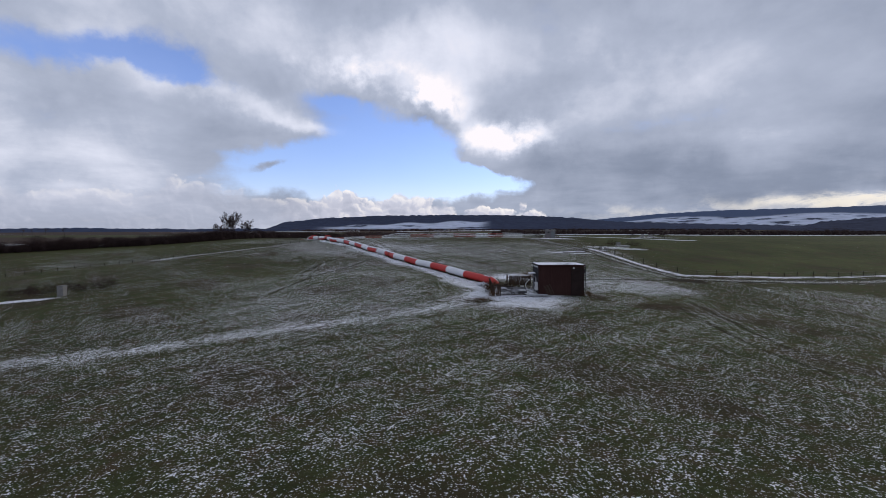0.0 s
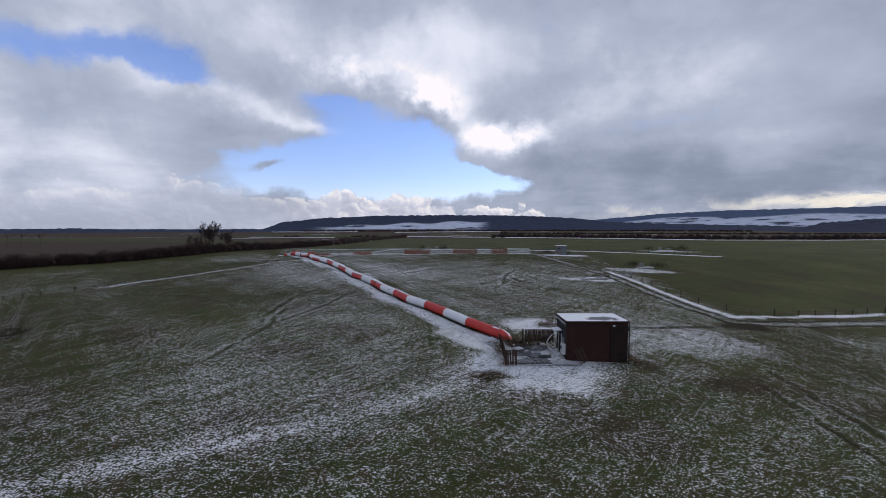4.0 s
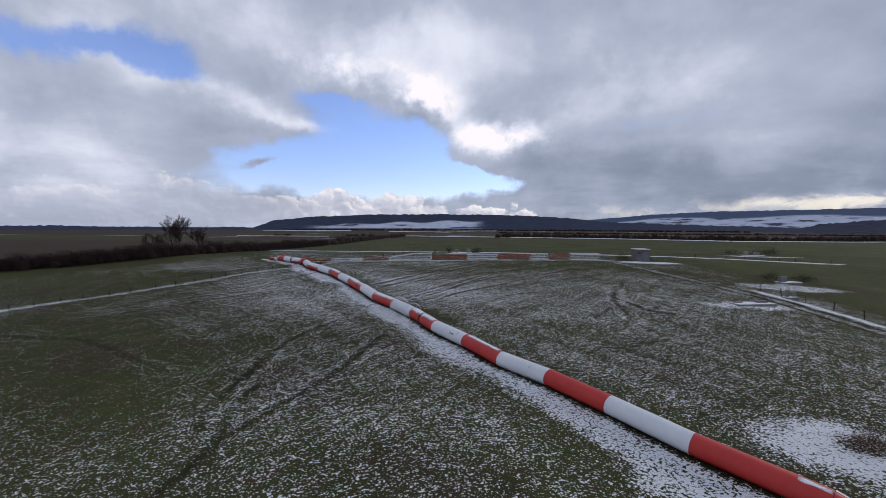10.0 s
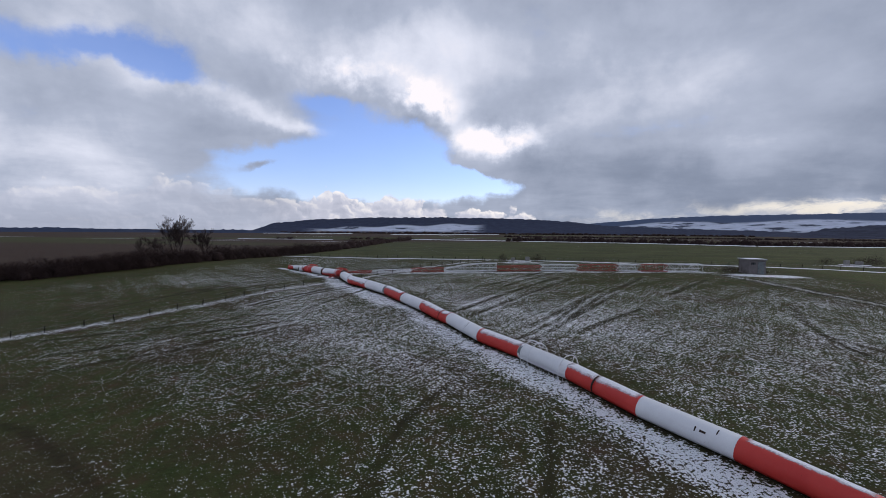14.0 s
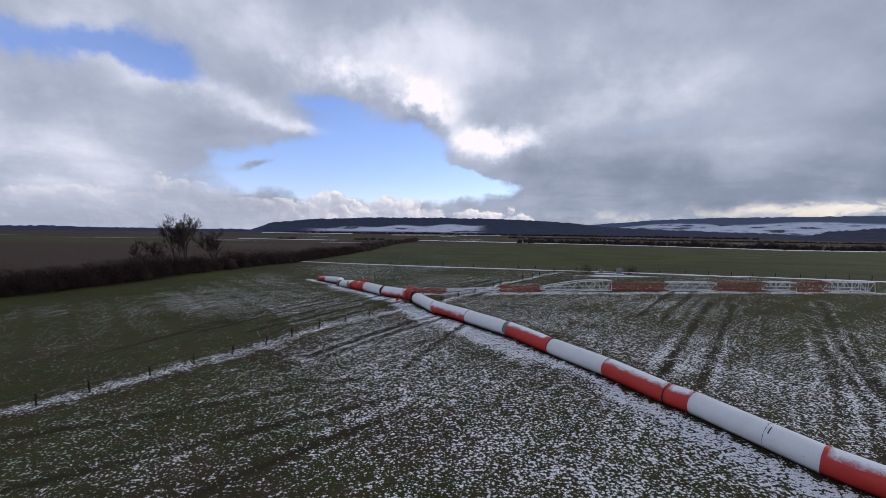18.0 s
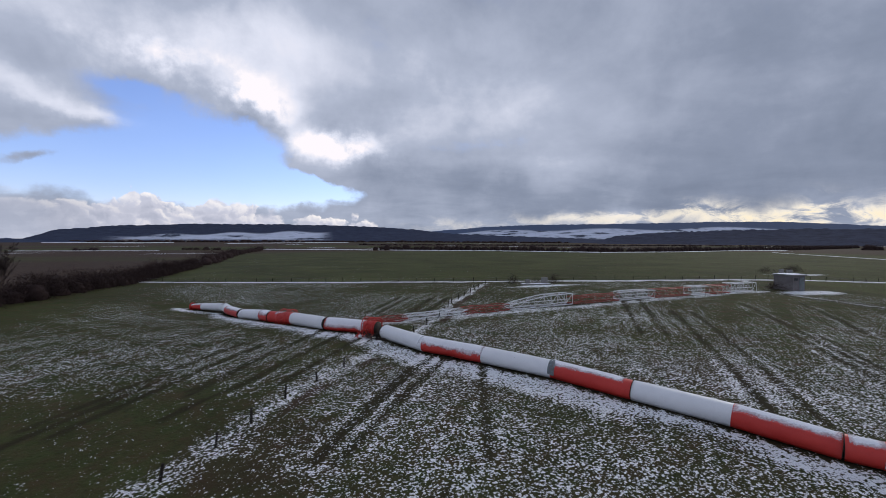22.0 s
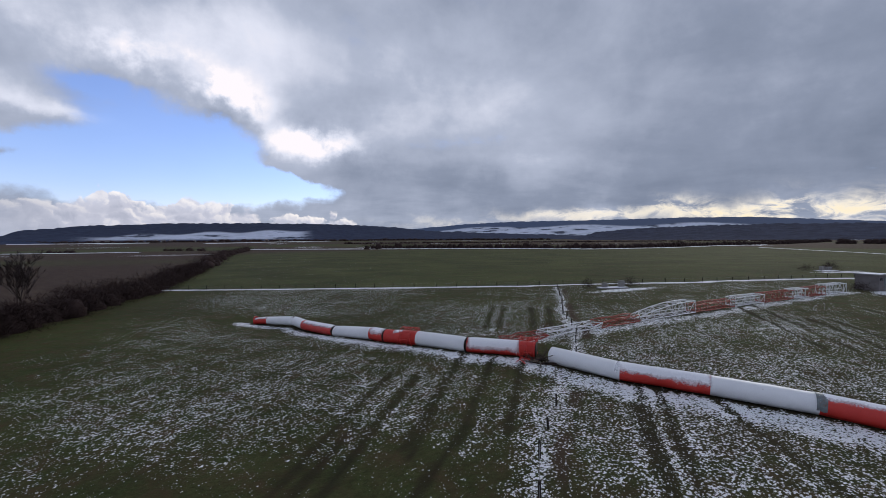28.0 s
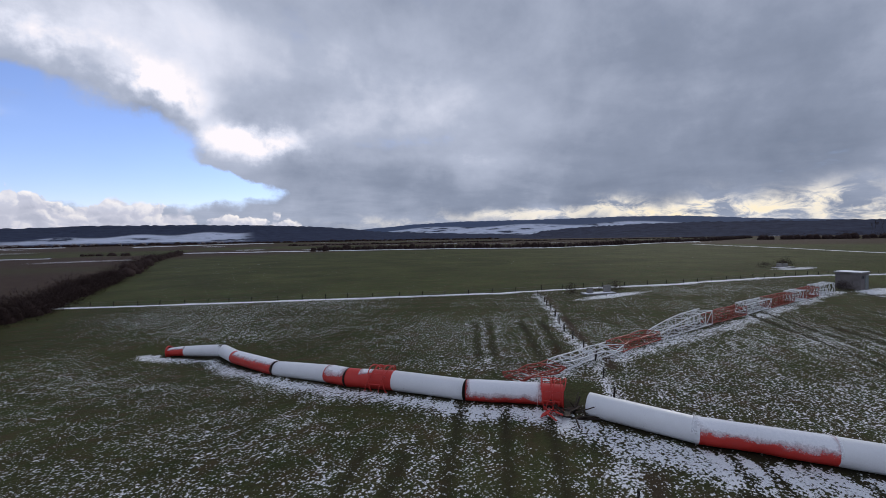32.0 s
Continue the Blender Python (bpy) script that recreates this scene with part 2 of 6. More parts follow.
def ramp_node(nt, stops):
    r = nt.nodes.new("ShaderNodeValToRGB")
    while len(r.color_ramp.elements) > 1:
        r.color_ramp.elements.remove(r.color_ramp.elements[-1])
    r.color_ramp.elements[0].position, r.color_ramp.elements[0].color = stops[0][0], (*stops[0][1], 1)
    for at, col in stops[1:]:
        e = r.color_ramp.elements.new(at)
        e.color = (*col, 1)
    return r


def mix_node(nt, fac, a, b, blend="MIX"):
    n = nt.nodes.new("ShaderNodeMix")
    n.data_type, n.blend_type = "RGBA", blend
    for socket, v in ((n.inputs[0], fac), (n.inputs[6], a), (n.inputs[7], b)):
        if isinstance(v, (int, float)):
            socket.default_value = v
        elif isinstance(v, tuple):
            socket.default_value = (*v, 1)
        else:
            nt.links.new(v, socket)
    return n.outputs[2]


def mth(nt, op, a, b=0.0):
    n = nt.nodes.new("ShaderNodeMath")
    n.operation = op
    for socket, v in ((n.inputs[0], a), (n.inputs[1], b)):
        if isinstance(v, (int, float)):
            socket.default_value = v
        else:
            nt.links.new(v, socket)
    return n.outputs[0]


def bump(nt, bsdf, height, strength=0.4, distance=0.02):
    b = tex(nt, "ShaderNodeBump", Strength=strength, Distance=distance)
    nt.links.new(height, b.inputs["Height"])
    nt.links.new(b.outputs[0], bsdf.inputs["Normal"])


def surface(name, a, b, rough=0.7, scale=4.0, fine=40.0, metal=0.0, relief=0.3, grime=None, stretch=(1, 1, 1)):
    """Two tones in broad patches, a finer grain, wear and a slight relief."""
    mat, nt, bsdf = material(name)
    tc = nt.nodes.new("ShaderNodeTexCoord")
    mp = nt.nodes.new("ShaderNodeMapping")
    mp.inputs["Scale"].default_value = stretch
    nt.links.new(tc.outputs["Object"], mp.inputs[0])
    info = nt.nodes.new("ShaderNodeObjectInfo")
    big = tex(nt, "ShaderNodeTexNoise", Scale=scale, Detail=5.0, Roughness=0.6)
    small = tex(nt, "ShaderNodeTexNoise", Scale=fine, Detail=4.0, Roughness=0.65)
    for n in (big, small):
        nt.links.new(mp.outputs[0], n.inputs["Vector"])
    r = ramp_node(nt, [(0.3, a), (0.7, b)])
    nt.links.new(big.outputs["Fac"], r.inputs[0])
    col = mix_node(nt, 0.35, r.outputs[0], small.outputs["Fac"], "OVERLAY")
    if grime:
        g = tex(nt, "ShaderNodeTexNoise", Scale=scale * 0.6, Detail=8.0, Roughness=0.7)
        nt.links.new(mp.outputs[0], g.inputs["Vector"])
        gr = ramp_node(nt, [(0.52, (0, 0, 0)), (0.72, (1, 1, 1))])
        nt.links.new(g.outputs["Fac"], gr.inputs[0])
        col = mix_node(nt, gr.outputs[0], col, grime)
    vary = ramp_node(nt, [(0, (0.86, 0.86, 0.86)), (1, (1.1, 1.1, 1.1))])
    nt.links.new(info.outputs["Random"], vary.inputs[0])
    col = mix_node(nt, 1.0, col, vary.outputs[0], "MULTIPLY")
    nt.links.new(col, bsdf.inputs["Base Color"])
    bsdf.inputs["Roughness"].default_value, bsdf.inputs["Metallic"].default_value = rough, metal
    if rough >= 0.85:
        bsdf.inputs["Specular IOR Level"].default_value = 0.08
    bump(nt, bsdf, small.outputs["Fac"], relief, 0.01)
    return mat


def ground_material():
    """Short winter grass with wind-blown snow caught in it; the cover comes from the sheet's own attribute."""
    mat, nt, bsdf = material("winter_field")
    tc = nt.nodes.new("ShaderNodeTexCoord")
    at = nt.nodes.new("ShaderNodeAttribute")
    at.attribute_name = "cover"
    sep = nt.nodes.new("ShaderNodeSeparateColor")
    nt.links.new(at.outputs["Color"], sep.inputs[0])
    snow, lush, soil = sep.outputs
    wear = at.outputs["Alpha"]

    def nz(scale, detail=4.0, rough=0.6, stretch=None, distortion=0.0):
        n = tex(nt, "ShaderNodeTexNoise", Scale=scale, Detail=detail, Roughness=rough, Distortion=distortion)
        if stretch:
            mp = nt.nodes.new("ShaderNodeMapping")
            mp.inputs["Scale"].default_value, mp.inputs["Rotation"].default_value = stretch, (0, 0, radians(-25))
            nt.links.new(tc.outputs["Object"], mp.inputs[0])
            nt.links.new(mp.outputs[0], n.inputs["Vector"])
        else:
            nt.links.new(tc.outputs["Object"], n.inputs["Vector"])
        return n.outputs["Fac"]

    grain, blades, patch, wide = nz(6.4, 4, 0.68, (1.0, 1.5, 1.0), 0.25), nz(21, 4, 0.75), nz(0.35, 5, 0.6), nz(0.06, 4, 0.55)
    turn_rows, thin_rows = nt.nodes.new("ShaderNodeMapping"), nt.nodes.new("ShaderNodeMapping")
    turn_rows.inputs["Rotation"].default_value, thin_rows.inputs["Scale"].default_value = (0, 0, radians(39)), (2.6, 0.07, 1.0)
    nt.links.new(tc.outputs["Object"], turn_rows.inputs[0])
    nt.links.new(turn_rows.outputs[0], thin_rows.inputs[0])
    drill = tex(nt, "ShaderNodeTexNoise", Scale=1.0, Detail=3.0, Roughness=0.62)
    nt.links.new(thin_rows.outputs[0], drill.inputs["Vector"])
    drill = drill.outputs["Fac"]
    sward = nz(3.4, 6, 0.78, (1.0, 1.6, 1.0))
    tone = mth(nt, "ADD", mth(nt, "MULTIPLY", blades, 0.40), mth(nt, "ADD", mth(nt, "MULTIPLY", sward, 0.40), mth(nt, "MULTIPLY", patch, 0.20)))
    grass = ramp_node(nt, [(0.34, (0.008, 0.012, 0.005)), (0.45, (0.024, 0.035, 0.012)), (0.53, (0.050, 0.065, 0.022)), (0.60, (0.086, 0.090, 0.036)), (0.70, (0.15, 0.125, 0.062))])
    nt.links.new(tone, grass.inputs[0])
    green = ramp_node(nt, [(0.34, (0.012, 0.024, 0.006)), (0.46, (0.038, 0.060, 0.016)), (0.54, (0.066, 0.094, 0.026)), (0.66, (0.120, 0.140, 0.046))])
    nt.links.new(mth(nt, "ADD", mth(nt, "MULTIPLY", tone, 0.62), mth(nt, "MULTIPLY", wide, 0.38)), green.inputs[0])
    earth = ramp_node(nt, [(0.25, (0.030, 0.020, 0.014)), (0.5, (0.060, 0.038, 0.026)), (0.78, (0.100, 0.070, 0.046))])
    nt.links.new(mth(nt, "ADD", mth(nt, "MULTIPLY", blades, 0.5), mth(nt, "MULTIPLY", patch, 0.5)), earth.inputs[0])
    dry = nz(0.9, 5, 0.7)
    straw = mth(nt, "MULTIPLY", mth(nt, "SMOOTH_MAX", mth(nt, "SUBTRACT", dry, 0.49), 0.0), 4.2)
    base = mix_node(nt, lush, grass.outputs[0], green.outputs[0])
    base = mix_node(nt, straw, base, (0.080, 0.052, 0.028))
    base = mix_node(nt, soil, base, earth.outputs[0])
    # ruts, and the soil and shadow painted along the fallen tube
    base = mix_node(nt, wear, base, (0.026, 0.021, 0.013))
    tuft = nt.nodes.new("ShaderNodeTexVoronoi")
    tuft.voronoi_dimensions = "2D"
    tuft.inputs["Scale"].default_value = 7.6
    nt.links.new(tc.outputs["Object"], tuft.inputs["Vector"])
    lie = mth(nt, "ADD", mth(nt, "MULTIPLY", grain, 0.46), mth(nt, "MULTIPLY", blades, 0.20))
    lie = mth(nt, "ADD", lie, mth(nt, "SUBTRACT", 0.17, mth(nt, "MULTIPLY", mth(nt, "SUBTRACT", tuft.outputs["Distance"], 0.42), 0.17)))
    level = mth(nt, "ADD", snow, mth(nt, "MULTIPLY", mth(nt, "SUBTRACT", patch, 0.5), 0.05))
    level = mth(nt, "ADD", level, mth(nt, "MULTIPLY", mth(nt, "SUBTRACT", wide, 0.5), 0.03))
    clump = nz(2.1, 4, 0.62, None, 0.3)
    level = mth(nt, "ADD", level, mth(nt, "MULTIPLY", mth(nt, "SUBTRACT", clump, 0.5), 0.20))
    level = mth(nt, "ADD", level, mth(nt, "MULTIPLY", mth(nt, "SUBTRACT", sward, 0.5), 0.34))
    level = mth(nt, "ADD", level, mth(nt, "MULTIPLY", mth(nt, "SUBTRACT", drill, 0.5), 0.085))
    rng = nt.nodes.new("ShaderNodeMapRange")
    rng.interpolation_type = "SMOOTHSTEP"
    nt.links.new(mth(nt, "ADD", lie, level), rng.inputs["Value"])
    rng.inputs["From Min"].default_value, rng.inputs["From Max"].default_value = 0.996, 1.052
    white = ramp_node(nt, [(0.34, (0.58, 0.59, 0.63)), (0.46, (0.86, 0.87, 0.91)), (0.60, (0.97, 0.97, 0.98))])
    nt.links.new(blades, white.inputs[0])
    col = mix_node(nt, mth(nt, "MULTIPLY", rng.outputs[0], 0.96), base, white.outputs[0])
    nt.links.new(col, bsdf.inputs["Base Color"])
    bsdf.inputs["Roughness"].default_value = 0.85
    bsdf.inputs["Specular IOR Level"].default_value = 0.06
    bump(nt, bsdf, mth(nt, "ADD", mth(nt, "MULTIPLY", grain, 1.0), mth(nt, "MULTIPLY", blades, 0.5)), 0.9, 0.09)
    return mat


def paint_material(name, col, worn, rust):
    """Weathered mast paint: dull gloss, chips, streaks of dirt round the girth."""
    mat, nt, bsdf = material(name)
    tc = nt.nodes.new("ShaderNodeTexCoord")

    def nz(scale, detail, rough):
        n = tex(nt, "ShaderNodeTexNoise", Scale=scale, Detail=detail, Roughness=rough)
        nt.links.new(tc.outputs["Object"], n.inputs["Vector"])
        return n.outputs["Fac"]

    broad, chips, dust = nz(0.9, 4, 0.6), nz(5.0, 9, 0.75), nz(26, 4, 0.6)
    r = ramp_node(nt, [(0.3, col), (0.72, worn)])
    nt.links.new(broad, r.inputs[0])
    cr = ramp_node(nt, [(0.655, (0, 0, 0)), (0.69, (1, 1, 1))])
    nt.links.new(chips, cr.inputs[0])
    c = mix_node(nt, cr.outputs[0], r.outputs[0], rust)
    scuff = tex(nt, "ShaderNodeTexNoise", Scale=1.5, Detail=10.0, Roughness=0.78)
    nt.links.new(tc.outputs["Object"], scuff.inputs["Vector"])
    sr = ramp_node(nt, [(0.67, (0, 0, 0)), (0.70, (0.85, 0.85, 0.85))])
    nt.links.new(scuff.outputs["Fac"], sr.inputs[0])
    c = mix_node(nt, sr.outputs[0], c, (0.035, 0.030, 0.030))
    dr = ramp_node(nt, [(0.35, (0.94, 0.93, 0.93)), (0.65, (1, 1, 1))])
    nt.links.new(dust, dr.inputs[0])
    c = mix_node(nt, 1.0, c, dr.outputs[0], "MULTIPLY")
    nt.links.new(c, bsdf.inputs["Base Color"])
    rr = ramp_node(nt, [(0.3, (0.38, 0.38, 0.38)), (0.7, (0.62, 0.62, 0.62))])
    nt.links.new(chips, rr.inputs[0])
    nt.links.new(rr.outputs[0], bsdf.inputs["Roughness"])
    bump(nt, bsdf, mth(nt, "ADD", broad, mth(nt, "MULTIPLY", chips, 0.15)), 0.25, 0.04)
    return mat


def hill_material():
    """Dark leafless wood and snowy fields, split by the sheet's own attribute; distance haze is painted in as a bluish
    tint.
    """
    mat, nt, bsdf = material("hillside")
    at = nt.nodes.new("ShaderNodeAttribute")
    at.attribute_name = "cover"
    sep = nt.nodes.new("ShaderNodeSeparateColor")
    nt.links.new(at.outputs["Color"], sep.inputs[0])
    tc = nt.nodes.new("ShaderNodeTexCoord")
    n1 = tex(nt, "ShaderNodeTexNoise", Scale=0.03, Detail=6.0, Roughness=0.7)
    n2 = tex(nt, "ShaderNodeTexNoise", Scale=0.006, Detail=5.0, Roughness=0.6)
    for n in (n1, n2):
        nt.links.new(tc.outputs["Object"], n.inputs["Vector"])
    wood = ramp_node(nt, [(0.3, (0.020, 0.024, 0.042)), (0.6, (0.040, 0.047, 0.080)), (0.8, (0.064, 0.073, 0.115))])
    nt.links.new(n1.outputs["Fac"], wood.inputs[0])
    # second channel: haze painted over the wood as a blue tint
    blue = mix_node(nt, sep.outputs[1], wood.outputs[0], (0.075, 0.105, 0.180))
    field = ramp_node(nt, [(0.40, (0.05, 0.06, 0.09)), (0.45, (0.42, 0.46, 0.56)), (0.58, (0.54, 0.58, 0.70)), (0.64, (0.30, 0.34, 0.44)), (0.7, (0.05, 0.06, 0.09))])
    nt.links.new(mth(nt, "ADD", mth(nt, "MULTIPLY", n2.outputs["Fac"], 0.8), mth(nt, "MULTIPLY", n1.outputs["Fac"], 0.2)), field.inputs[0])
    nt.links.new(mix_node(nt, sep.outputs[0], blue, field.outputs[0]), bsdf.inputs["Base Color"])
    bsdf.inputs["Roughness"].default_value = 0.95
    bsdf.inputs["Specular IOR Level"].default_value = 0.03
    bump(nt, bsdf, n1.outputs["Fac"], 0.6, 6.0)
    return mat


M_FIELD = ground_material()
M_HILL = hill_material()
M_RED = paint_material("red_paint", (0.52, 0.026, 0.020), (0.60, 0.044, 0.032), (0.10, 0.035, 0.020))
M_RUSTRED = paint_material("rusty_red_paint", (0.26, 0.028, 0.018), (0.36, 0.045, 0.025), (0.07, 0.028, 0.018))
M_WHITE = paint_material("white_paint", (0.74, 0.75, 0.78), (0.82, 0.83, 0.85), (0.30, 0.24, 0.20))


def frost_material():
    """Thin wind-packed snow whose edges break up into grains; the sheet's own attribute tells where it thins out."""
    mat, nt, bsdf = material("packed_frost")
    tc = nt.nodes.new("ShaderNodeTexCoord")
    at = nt.nodes.new("ShaderNodeAttribute")
    at.attribute_name = "feather"
    n1 = tex(nt, "ShaderNodeTexNoise", Scale=14.0, Detail=6.0, Roughness=0.7)
    n2 = tex(nt, "ShaderNodeTexNoise", Scale=2.2, Detail=4.0, Roughness=0.6)
    for n in (n1, n2):
        nt.links.new(tc.outputs["Object"], n.inputs["Vector"])
    v = mth(nt, "ADD", mth(nt, "MULTIPLY", n1.outputs["Fac"], 0.8), mth(nt, "MULTIPLY", n2.outputs["Fac"], 1.1))
    v = mth(nt, "ADD", v, mth(nt, "MULTIPLY", at.outputs["Fac"], 1.0))
    r = ramp_node(nt, [(0.0, (0, 0, 0)), (1.0, (0.97, 0.97, 0.97))])
    rng = nt.nodes.new("ShaderNodeMapRange")
    nt.links.new(v, rng.inputs["Value"])
    rng.inputs["From Min"].default_value, rng.inputs["From Max"].default_value = 1.00, 1.70
    nt.links.new(rng.outputs[0], r.inputs[0])
    nt.links.new(r.outputs[0], bsdf.inputs["Alpha"])
    tone = ramp_node(nt, [(0.3, (0.78, 0.79, 0.84)), (0.7, (0.92, 0.92, 0.95))])
    nt.links.new(n1.outputs["Fac"], tone.inputs[0])
    nt.links.new(tone.outputs[0], bsdf.inputs["Base Color"])
    bsdf.inputs["Roughness"].default_value = 0.85
    bump(nt, bsdf, n1.outputs["Fac"], 0.5, 0.01)
    return mat


M_FROST = frost_material()
M_STEEL = surface("bare_steel", (0.12, 0.14, 0.15), (0.22, 0.25, 0.26), 0.5, 3, 30, 0.4, 0.3, (0.16, 0.07, 0.035))
M_SNOW = surface("snow", (0.80, 0.81, 0.85), (0.92, 0.92, 0.95), 0.8, 3, 22, 0, 0.6)
M_RUST = surface("torn_metal", (0.020, 0.017, 0.016), (0.060, 0.040, 0.030), 0.7, 4, 30, 0.3, 0.5, (0.12, 0.045, 0.02))
M_BROWN = surface("brown_cladding", (0.044, 0.021, 0.019), (0.060, 0.029, 0.026), 0.85, 1.2, 30, 0, 0.3, (0.055, 0.030, 0.024), (1, 1, 0.35))
M_DARKBROWN = surface("dark_brown_cladding", (0.024, 0.016, 0.015), (0.036, 0.024, 0.022), 0.85, 1.2, 30, 0, 0.3)
M_DARK = surface("dark_cladding", (0.012, 0.012, 0.015), (0.022, 0.020, 0.025), 0.75, 1.5, 30, 0, 0.3)
M_TWIG = surface("bare_twigs", (0.030, 0.019, 0.018), (0.060, 0.040, 0.037), 0.9, 0.6, 8, 0, 0.2)
M_BRANCH = surface("grey_branches", (0.050, 0.036, 0.034), (0.095, 0.075, 0.070), 0.9, 0.6, 8, 0, 0.2)
M_REED = surface("dry_stems", (0.075, 0.040, 0.022), (0.140, 0.085, 0.045), 0.9, 1.5, 12, 0, 0.2)
M_BARK = surface("bark", (0.036, 0.028, 0.025), (0.075, 0.060, 0.052), 0.9, 2, 18, 0, 0.6)
M_WOOD = surface("weathered_wood", (0.050, 0.034, 0.026), (0.095, 0.066, 0.050), 0.85, 2, 24, 0, 0.5, (0.04, 0.03, 0.03), (1, 1, 0.2))
M_POST = surface("dark_post", (0.020, 0.017, 0.016), (0.045, 0.037, 0.032), 0.85, 3, 24, 0, 0.5)
M_CONC = surface("concrete", (0.20, 0.19, 0.18), (0.31, 0.30, 0.29), 0.9, 1.5, 24, 0, 0.5, (0.12, 0.11, 0.10))
M_BLOCK = surface("grey_render", (0.15, 0.135, 0.135), (0.23, 0.21, 0.21), 0.9, 1.0, 20, 0, 0.4, (0.11, 0.09, 0.085))
M_SHEET = surface("pale_sheet_metal", (0.42, 0.43, 0.46), (0.56, 0.57, 0.60), 0.5, 2, 20, 0.2, 0.2, (0.22, 0.20, 0.19))
M_PLASTIC = surface("off_white_casing", (0.52, 0.52, 0.52), (0.62, 0.62, 0.62), 0.5, 3, 30, 0, 0.15, (0.34, 0.33, 0.31))
M_FELT = surface("wet_roofing_felt", (0.050, 0.052, 0.058), (0.095, 0.098, 0.105), 0.45, 3, 30, 0, 0.4)
M_SLAB = surface("wet_slab", (0.030, 0.031, 0.036), (0.070, 0.070, 0.078), 0.5, 1.8, 18, 0, 0.5, (0.72, 0.73, 0.78))
M_WIRE = surface("fence_wire", (0.16, 0.16, 0.16), (0.26, 0.26, 0.26), 0.5, 5, 30, 0.6, 0.1)
M_WALLF = surface("village_plaster", (0.22, 0.20, 0.19), (0.36, 0.34, 0.33), 0.9, 0.4, 3, 0, 0.1)
M_ROOFF = surface("village_roof", (0.10, 0.06, 0.05), (0.45, 0.45, 0.48), 0.9, 0.25, 2, 0, 0.1)

# ---- mesh helpers ----
def mesh_from(name, verts, faces, mat, smooth=False):
    me = bpy.data.meshes.new(name)
    me.from_pydata([tuple(v) for v in verts], [], [tuple(f) for f in faces])
    if mat:
        me.materials.append(mat)
    if smooth:
        me.polygons.foreach_set("use_smooth", [True] * len(me.polygons))
    me.update()
    return me


def bm_mesh(name, bm, mat, smooth=False):
    me = bpy.data.meshes.new(name)
    bm.to_mesh(me)
    bm.free()
    if mat:
        me.materials.append(mat)
    if smooth:
        me.polygons.foreach_set("use_smooth", [True] * len(me.polygons))
    return me


def thing(name, at, label, category, group="", kind="", turn=0.0):
    ob = new(name)
    ob.empty_display_size = 0.3
    ob.matrix_basis = pose(*at, 0, 0, turn)
    return tagged(ob, label, category, group, kind)


def part(name, me, parent, m=None, label=""):
    ob = new(name, me)
    ob.parent = parent
    if m is not None:
        ob.matrix_basis = m
    return tagged(ob, label)


def boxy(name, size, mat, bevel=0.01):
    bm = bmesh.new()
    bmesh.ops.create_cube(bm, size=1)
    bmesh.ops.scale(bm, vec=size, verts=bm.verts)
    if bevel:
        bmesh.ops.bevel(bm, geom=list(bm.edges), offset=min(bevel, min(size) * 0.3), segments=1, affect="EDGES")
    return bm_mesh(name, bm, mat)


def rod_mesh(name, mat, sides=6, taper=1.0):
    """A rod of length 1 and radius 1 along z."""
    ring = [(math.cos(2 * math.pi * k / sides), math.sin(2 * math.pi * k / sides)) for k in range(sides)]
    verts = [(c, s, 0) for c, s in ring] + [(c * taper, s * taper, 1) for c, s in ring]
    faces = [(k, (k + 1) % sides, sides + (k + 1) % sides, sides + k) for k in range(sides)]
    faces += [tuple(reversed(range(sides))), tuple(range(sides, 2 * sides))]
    return mesh_from(name, verts, faces, mat, False)


def along(a, b, r):
    """The pose that lays a unit rod from a to b with radius r."""
    a, b = Vector(a), Vector(b)
    d = b - a
    q = d.to_track_quat("Z", "Y").to_matrix().to_4x4()
    return Matrix.Translation(a) @ q @ Matrix.Diagonal((r, r, d.length, 1))


def sweep(path, radius, sides=8, closed=False):
    """Verts and faces of a tube along a list of points; radius is a number or one per point."""
    pts = [Vector(p) for p in path]
    verts, faces, n = [], [], len(pts)
    for i, p in enumerate(pts):
        d = (pts[(i + 1) % n] - pts[i - 1]) if closed else (pts[min(i + 1, n - 1)] - pts[max(i - 1, 0)])
        q = d.to_track_quat("Z", "Y").to_matrix()
        r = radius[i] if isinstance(radius, (list, tuple)) else radius
        for k in range(sides):
            a = 2 * math.pi * k / sides
            verts.append(p + q @ Vector((math.cos(a) * r, math.sin(a) * r, 0)))
    for i in range(n if closed else n - 1):
        j = (i + 1) % n
        for k in range(sides):
            l = (k + 1) % sides
            faces.append((i * sides + k, i * sides + l, j * sides + l, j * sides + k))
    return verts, faces


def hoop(name, radius, thick, mat, turn=360, sides=6, steps=28):
    """A ring in the xy plane about z."""
    pts = [(radius * math.cos(radians(turn) * k / steps), radius * math.sin(radians(turn) * k / steps), 0) for k in range(steps if turn == 360 else steps + 1)]
    return mesh_from(name, *sweep(pts, thick, sides, turn == 360), mat, True)


